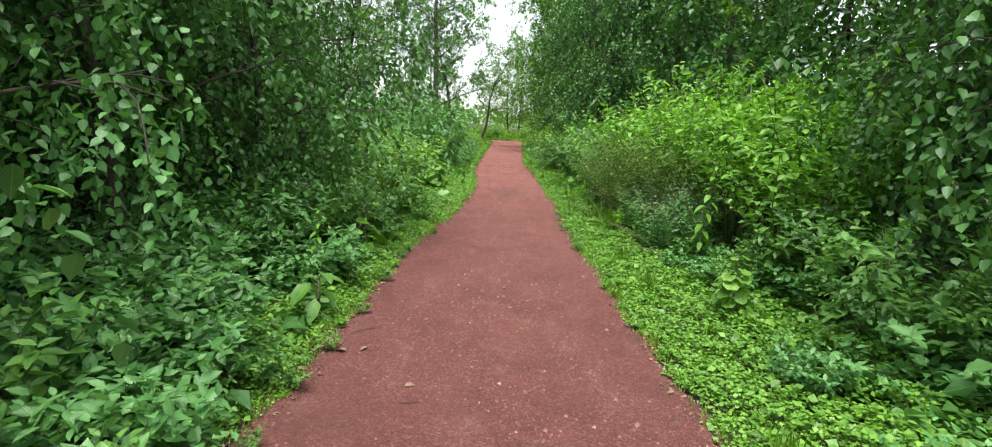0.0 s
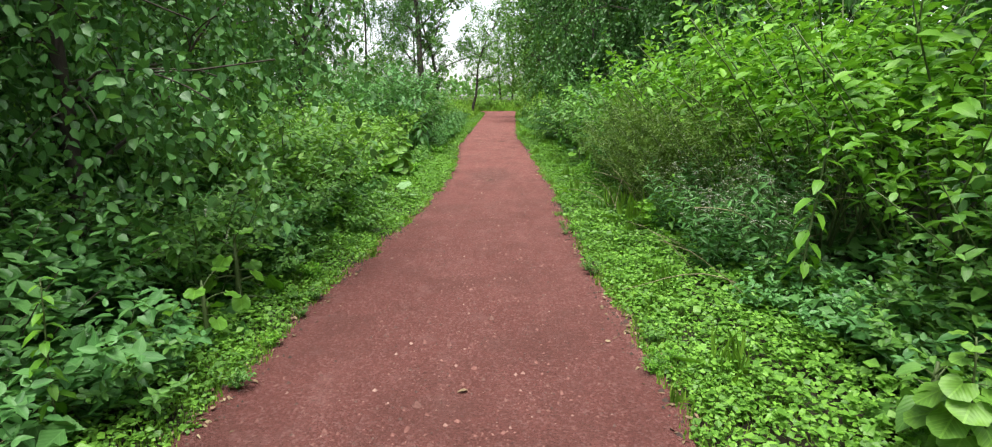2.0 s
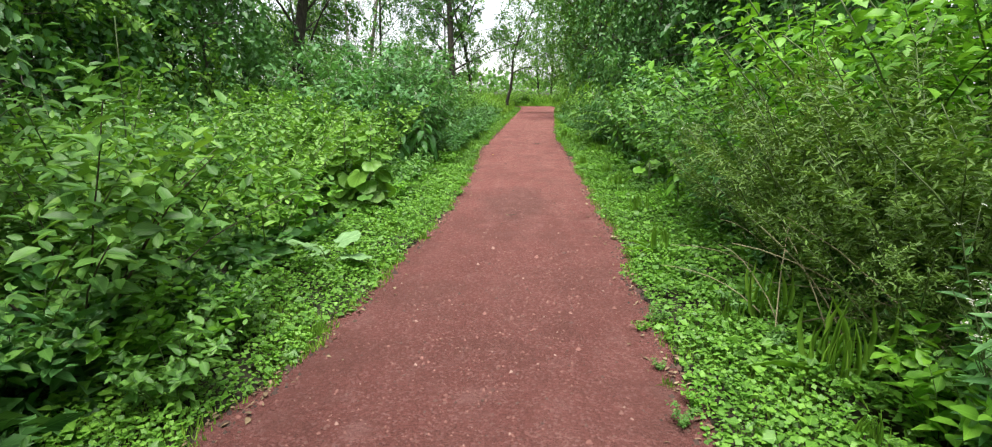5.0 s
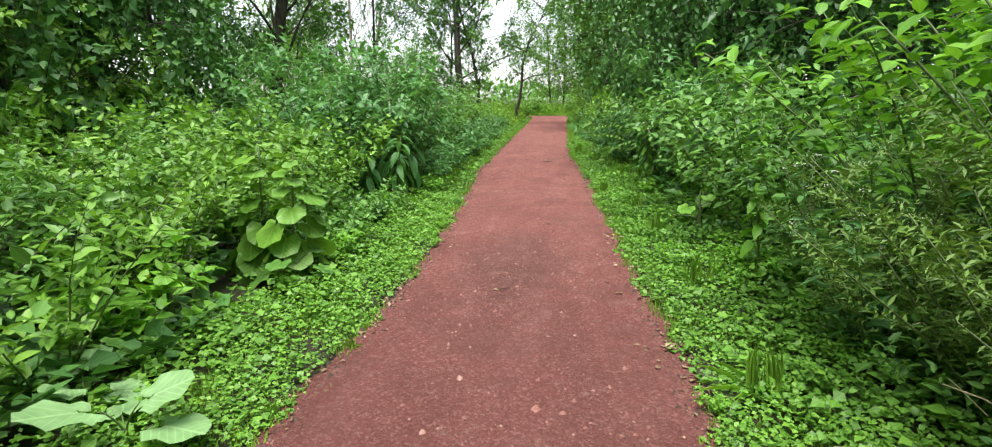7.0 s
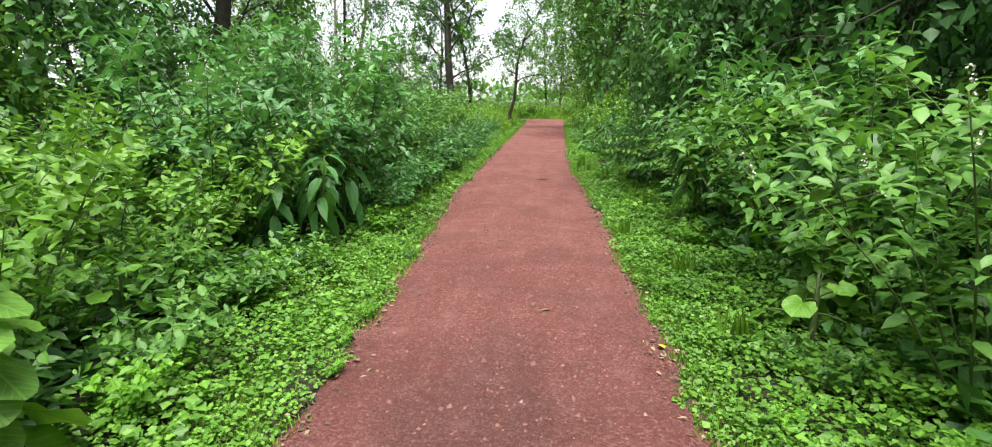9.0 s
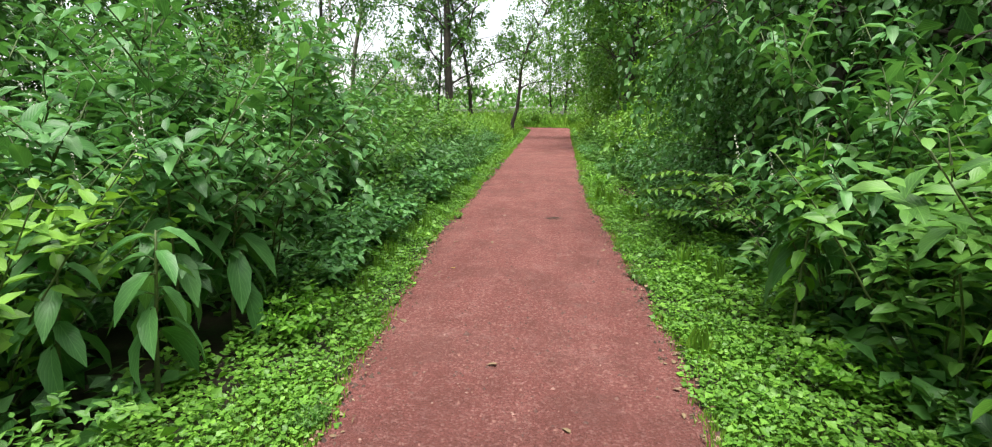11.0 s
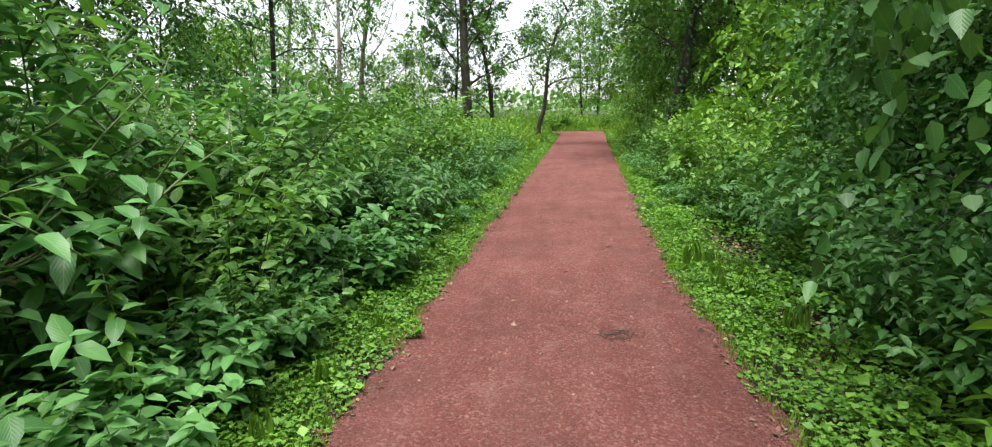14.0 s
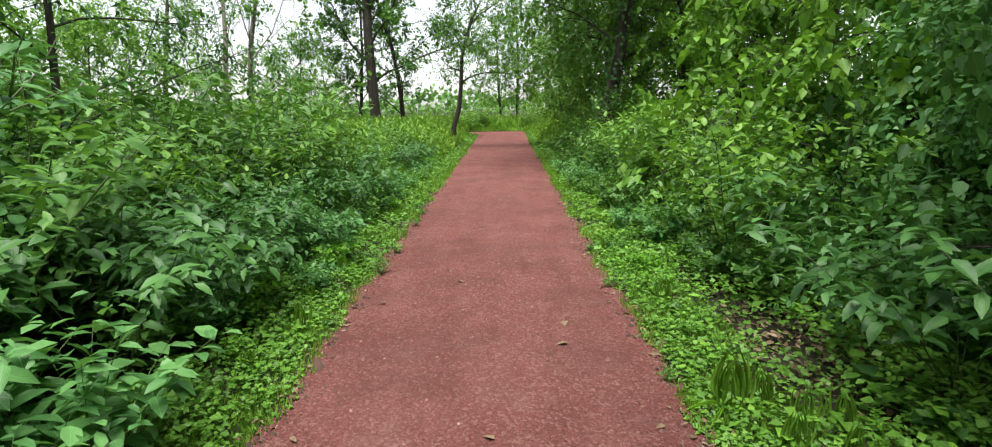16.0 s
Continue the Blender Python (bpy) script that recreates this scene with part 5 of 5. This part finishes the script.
def broken_stalk(x, y, tall, lean, seed):
    """A dry woody stalk snapped off, with a splintered top."""
    rng = np.random.default_rng(seed)
    root = tagged(new("broken_stalk"), "snapped pale brown woody stalk standing in the herbs", "dry stalks", "broken stalks")
    line = curve_line((0, 0, -0.03), (lean, 0, 1), tall, (0, 0, 0), 6, rng, 0.02)
    part_of("stalk", Tubes(7).add(line, np.linspace(0.017, 0.012, 6)).mesh("stalk", TWIG), root)
    tip = Tubes(4)
    for k in range(3):
        tip.add(np.array([line[-1] + rng.normal(0, 0.005, 3), line[-1] + (rng.normal(0, 0.01), rng.normal(0, 0.01), rng.uniform(0.03, 0.07))]), [0.005, 0.001])
    part_of("splinters", tip.mesh("splinters", STRAW), root, "splintered straw-coloured tip", "stuff")
    root.matrix_basis = pose(x, y, 0)


broken_stalk(2.12, 7.8, 0.5, 0.05, 1)
broken_stalk(2.26, 7.6, 0.4, 0.3, 2)
put("pale_herb", 1.75, 8.7, 0.9)
for x, y, s in ((2.0, 9.9, 1.0), (1.98, 10.6, 1.05), (2.15, 11.2, 1.1), (2.15, 10.3, 1.35), (1.95, 11.8, 0.9), (2.25, 9.5, 1.3), (1.95, 9.2, 0.8), (2.4, 8.8, 1.3), (2.45, 10.9, 1.4), (2.6, 9.8, 1.45), (2.55, 7.9, 1.35)):
    put("golden_herb", x, y, s)
put("umbel", 1.95, 11.85, 1.3)
put("bright_sapling", 2.0, 6.3, 1.25, 30)
put("bright_sapling", 2.15, 8.0, 1.35, 130)
put("bright_sapling", 1.75, 8.3, 0.7, 230)
put("grass_tuft", 1.6, 9.2, 0.9)
put("grass_tuft", 1.55, 9.9, 0.8)
row(["herb", "cool_herb"], 6.5, 13, 0.5, 1.9, 2.4, (0.5, 0.75))

# broad-leaved bushes, thirteen to nineteen metres on
for x, y, s, t in ((2.15, 12.9, 0.75, 0), (2.2, 13.9, 0.8, 60), (2.35, 14.9, 0.88, 140), (2.35, 15.9, 0.95, 210), (2.3, 16.9, 0.98, 280), (3.1, 13.4, 1.0, 20), (3.2, 14.6, 1.05, 100),
                   (3.2, 15.8, 1.1, 190), (3.2, 17.0, 1.1, 260), (3.0, 17.9, 0.95, 330)):
    put("tall_bush", x, y, s, t)
put("spike_bush", 2.2, 17.8, 0.78, 30, tall=1.38)
put("spike_bush", 2.75, 17.4, 0.85, 130, tall=1.25)
put("bright_sapling", 1.8, 17.6, 1.3, 40)
put("pokeweed", 2.0, 17.9, 1.3, 80, 1)
put("tall_burdock", 1.95, 14.95, 0.7, 40, label="plant with large lime-green leaves among bushes")
put("bright_sapling", 1.85, 13.1, 1.15, 100)
put("bright_sapling", 1.95, 16.2, 1.2, 300)
put("heart_plant", 1.85, 14.75, 1.3, 100)
row(["herb", "pale_herb"], 12.5, 19.5, 0.5, 1.7, 2.1, (0.35, 0.6))

# dark drooping trees, nineteen to thirty metres on
for x, y, s, t in ((3.35, 20.3, 1.0, 30), (3.75, 22.1, 1.0, 120), (4.6, 19.2, 1.05, 210), (5.2, 21.4, 1.1, 300)):
    put("shade_tree", x, y, s, t, tall=1.35)
for x, y, s, t in ((2.75, 21.3, 0.62, 0), (3.2, 23.5, 0.6, 120), (4.6, 26.0, 0.7, 240), (5.6, 24.4, 0.9, 60)):
    put("hazel", x, y, s, t)
for x, y, s, t in ((5.8, 18.2, 1.05, 0), (5.8, 21.2, 1.1, 80), (5.4, 15.4, 0.95, 260), (7.0, 12.8, 1.0, 200), (6.4, 24.4, 1.1, 300)):
    put("back_tree", x, y, s, t)
for x, y, s, t in ((4.7, 27.2, 0.9, 10), (6.2, 25.6, 1.3, 100), (6.6, 21.6, 1.2, 30), (7.4, 12.6, 1.2, 210), (5.2, 29.4, 1.1, 200), (8.2, 28.4, 1.4, 300), (8.0, 24.0, 1.4, 20), (4.7, 31.5, 0.75, 80), (4.6, 38.5, 0.75, 150)):
    put("understorey", x, y, s, t)
put("fern_branch", 2.0, 19.9, 1.15, 150, 1, z=0.28)
put("fern_branch", 2.35, 20.4, 1.1, 200, 2, z=0.3)
put("fern_branch", 2.1, 19.0, 1.0, 100, 0, z=0.3)
for x, y, k, t in ((2.3, 20.9, 0.9, 0), (2.1, 21.7, 0.8, 100), (2.4, 22.5, 1.0, 200), (2.35, 23.5, 0.95, 300), (2.6, 24.9, 1.0, 50), (2.0, 20.5, 0.7, 250)):
    put("elder", x, y, k, t)
put("lobed_plant", 2.2, 22.9, 1.2, 140)
put("lobed_plant", 2.05, 25.2, 0.9, 240)
for x, y in ((1.3, 23.1), (1.45, 23.3), (1.25, 22.75), (1.5, 23.0), (1.4, 22.6), (1.6, 23.25), (1.35, 23.5), (1.55, 22.8)):
    put("grass_tuft", x, y, 0.38)
put("grass_tuft", 1.6, 19.4, 0.6)
put("grass_tuft", 1.7, 18.9, 0.6)
row(["cool_herb", "dark_bush"], 18.8, 27, 0.5, 2.5, 3.2, (0.6, 0.9))
row(["herb", "cool_herb"], 24, 34, 0.4, 1.6, 2.2, (0.5, 0.75))
row(["lime_bush", "small_bush"], 25.5, 36, 0.5, 2.2, 3.2, (0.8, 1.15))
row(["lime_bush", "tall_bush", "small_bush"], 27, 42, 0.9, 3.2, 5.5, (0.9, 1.3))
row(["small_bush", "herb", "lime_bush"], 36, 58, 1.1, 3.4, 6.0, (0.7, 1.1))
row(["pale_herb", "lime_bush", "pale_herb"], 58.9, 61.0, 0.1, -4.5, 4.5, (1.0, 1.5))
row(["small_bush", "lime_bush"], 60.5, 65, 0.9, 3.2, 9, (0.8, 1.1))

# tall trees behind both sides, and at the end of the path
for k, x, y, s, t in (("tall_tree", -7.43, 24.7, 0.9, 0), ("tall_tree", -11.7, 27.2, 1.0, 90), ("tall_tree", -10.0, 20.5, 0.85, 200), ("tall_tree", -14, 33, 1.0, 150),
                      ("tall_tree", -13.5, 16, 1.0, 40), ("tall_tree", -17, 23, 1.1, 300), ("tall_tree", -5.55, 49.2, 1.25, 20), ("open_tree", -4.3, 50.5, 1.05, 150), ("open_tree", -6.6, 50.2, 0.8, 40), 
                      ("pale_tree", -12.8, 51.8, 1.05, 0), ("pale_tree", -15.5, 55, 1.1, 120), ("understorey", -18, 47, 1.1, 60), ("locust_tree", -5.7, 28.6, 1.0, 30), ("locust_tree", -7.6, 25.6, 0.9, 200), 
                      ("willow", 1.4, 67, 0.75, 180), ("open_tree", 2.5, 66, 0.95, 60), ("willow", 6.2, 62, 1.0, 70), ("willow", 7.0, 46, 1.05, 200), ("willow", 7.5, 52, 1.2, 320),
                      ("ivy_tree", 2.85, 35.2, 0.95, 0), ("ivy_tree", 5.4, 35, 1.0, 130), ("ivy_tree", 4.6, 41.5, 1.0, 250), ("willow", 7.0, 36, 1.1, 100), ("ivy_tree", 8.8, 31, 1.1, 20),
                      # tall tree at (-5.8, 6.6) is added so its crown overhead shades the left
                      ("tall_tree", 9.5, 22, 1.0, 210), ("tall_tree", 9.0, 12, 0.95, 310), ("tall_tree", 9.5, 3, 1.0, 70), ("willow", 10.5, 42, 1.3, 10), ("tall_tree", -11.5, 6, 1.0, 30), ("tall_tree", -5.8, 6.6, 0.75, 60),
                      ("back_tree", -9.0, 16.4, 0.9, 10), ("back_tree", -11.2, 19.0, 1.0, 100), ("back_tree", -10.0, 23.6, 0.85, 200), ("back_tree", -13.0, 24.6, 1.05, 300), ("back_tree", -12.2, 14.0, 1.1, 60),
                      ("understorey", -9.2, 55, 0.8, 80), ("understorey", -12.5, 57, 0.85, 160), ("understorey", -15.5, 52, 0.8, 250), ("understorey", -20.5, 50, 1.1, 40), ("understorey", 4.4, 50.0, 0.8, 20),
                      ("tall_tree", -11, -2, 1.0, 130), ("understorey", 7.6, 34, 1.3, 90), ("understorey", 4.2, 43, 1.0, 180), ("understorey", -9, 15, 1.1, 20),
                      ("understorey", -12, 12, 1.3, 110), ("understorey", -13, 20, 1.2, 200), ("understorey", -9.5, 30, 0.8, 300), ("understorey", -15, 39, 0.9, 40), 
                      ("understorey", -8.6, 47.5, 0.85, 30), ("understorey", 6, 58, 1.0, 200), ("willow", -22, 60, 1.2, 0), ("willow", -26, 40, 1.3, 100), ("tall_tree", 15, 60, 1.2, 0)):
    put(k, x, y, s, t)


def leaning_tree():
    """The slim dark tree that leans over the end of the path."""
    rng = np.random.default_rng(77)
    root = tagged(new("leaning_tree"), "slim dark tree leaning over the end of the path", "tree")
    line = np.array([(0, 0, -0.1), (0.02, 0, 1.0), (0.3, 0, 1.9), (0.42, 0, 2.9), (0.5, 0, 4.3), (1.0, 0, 6.0), (1.9, 0, 7.6), (2.6, 0, 9.2)])
    part_of("trunk", Tubes(8).add(line, np.linspace(0.14, 0.045, 8)).mesh("trunk", BARK), root)
    crown = Leaves()
    for i in range(11):
        p, d = along_line(line, [0.45 + 0.05 * i])
        a = i * 2.4
        limb = curve_line(p[0], (math.cos(a), math.sin(a), 0.9), rng.uniform(1.6, 2.8), (0, 0, -0.5), 7, rng, 0.1)
        part_of("limb", Tubes(5).add(limb, np.linspace(0.05, 0.012, 7)).mesh("limb", BARK), root)
        n = 320
        q, _ = along_line(limb, rng.uniform(0.25, 1, n))
        crown.add(q + rng.normal(0, 0.4, (n, 3)), rng.normal(0, 1, (n, 3)) + (0, 0, -0.5), (0, 0, 1.0) + rng.normal(0, 0.5, (n, 3)), rng.uniform(0.1, 0.18, n), rng.uniform(0.05, 0.08, n))
    part_of("crown", crown.mesh("crown", [LEAF_WILLOW]), root, kind="stuff")
    root.matrix_basis = pose(-1.25, 43.0, 0) @ Matrix.Scale(0.8, 4)


leaning_tree()


def far_woods():
    """The pale line of woods on the horizon, all round."""
    rng = np.random.default_rng(15)
    n = 20000
    a = rng.uniform(0, 6.28, n)
    r = rng.uniform(330, 430, n)
    top = 9 + 3.5 * np.sin(a * 9) + 2.5 * np.sin(a * 23 + 1) + 2 * np.sin(a * 61)
    pos = np.stack([r * np.cos(a), 25 + r * np.sin(a), top * rng.random(n) ** 0.8], -1)
    b = Leaves().add(pos, rng.normal(0, 1, (n, 3)), rng.normal(0, 1, (n, 3)), rng.uniform(2.5, 4.5, n), rng.uniform(2.0, 3.5, n), "tiny")
    tagged(new("far_woods", b.mesh("far_woods", [LEAF_MID])), "distant line of green woods on the horizon", "woods", kind="stuff")


far_woods()
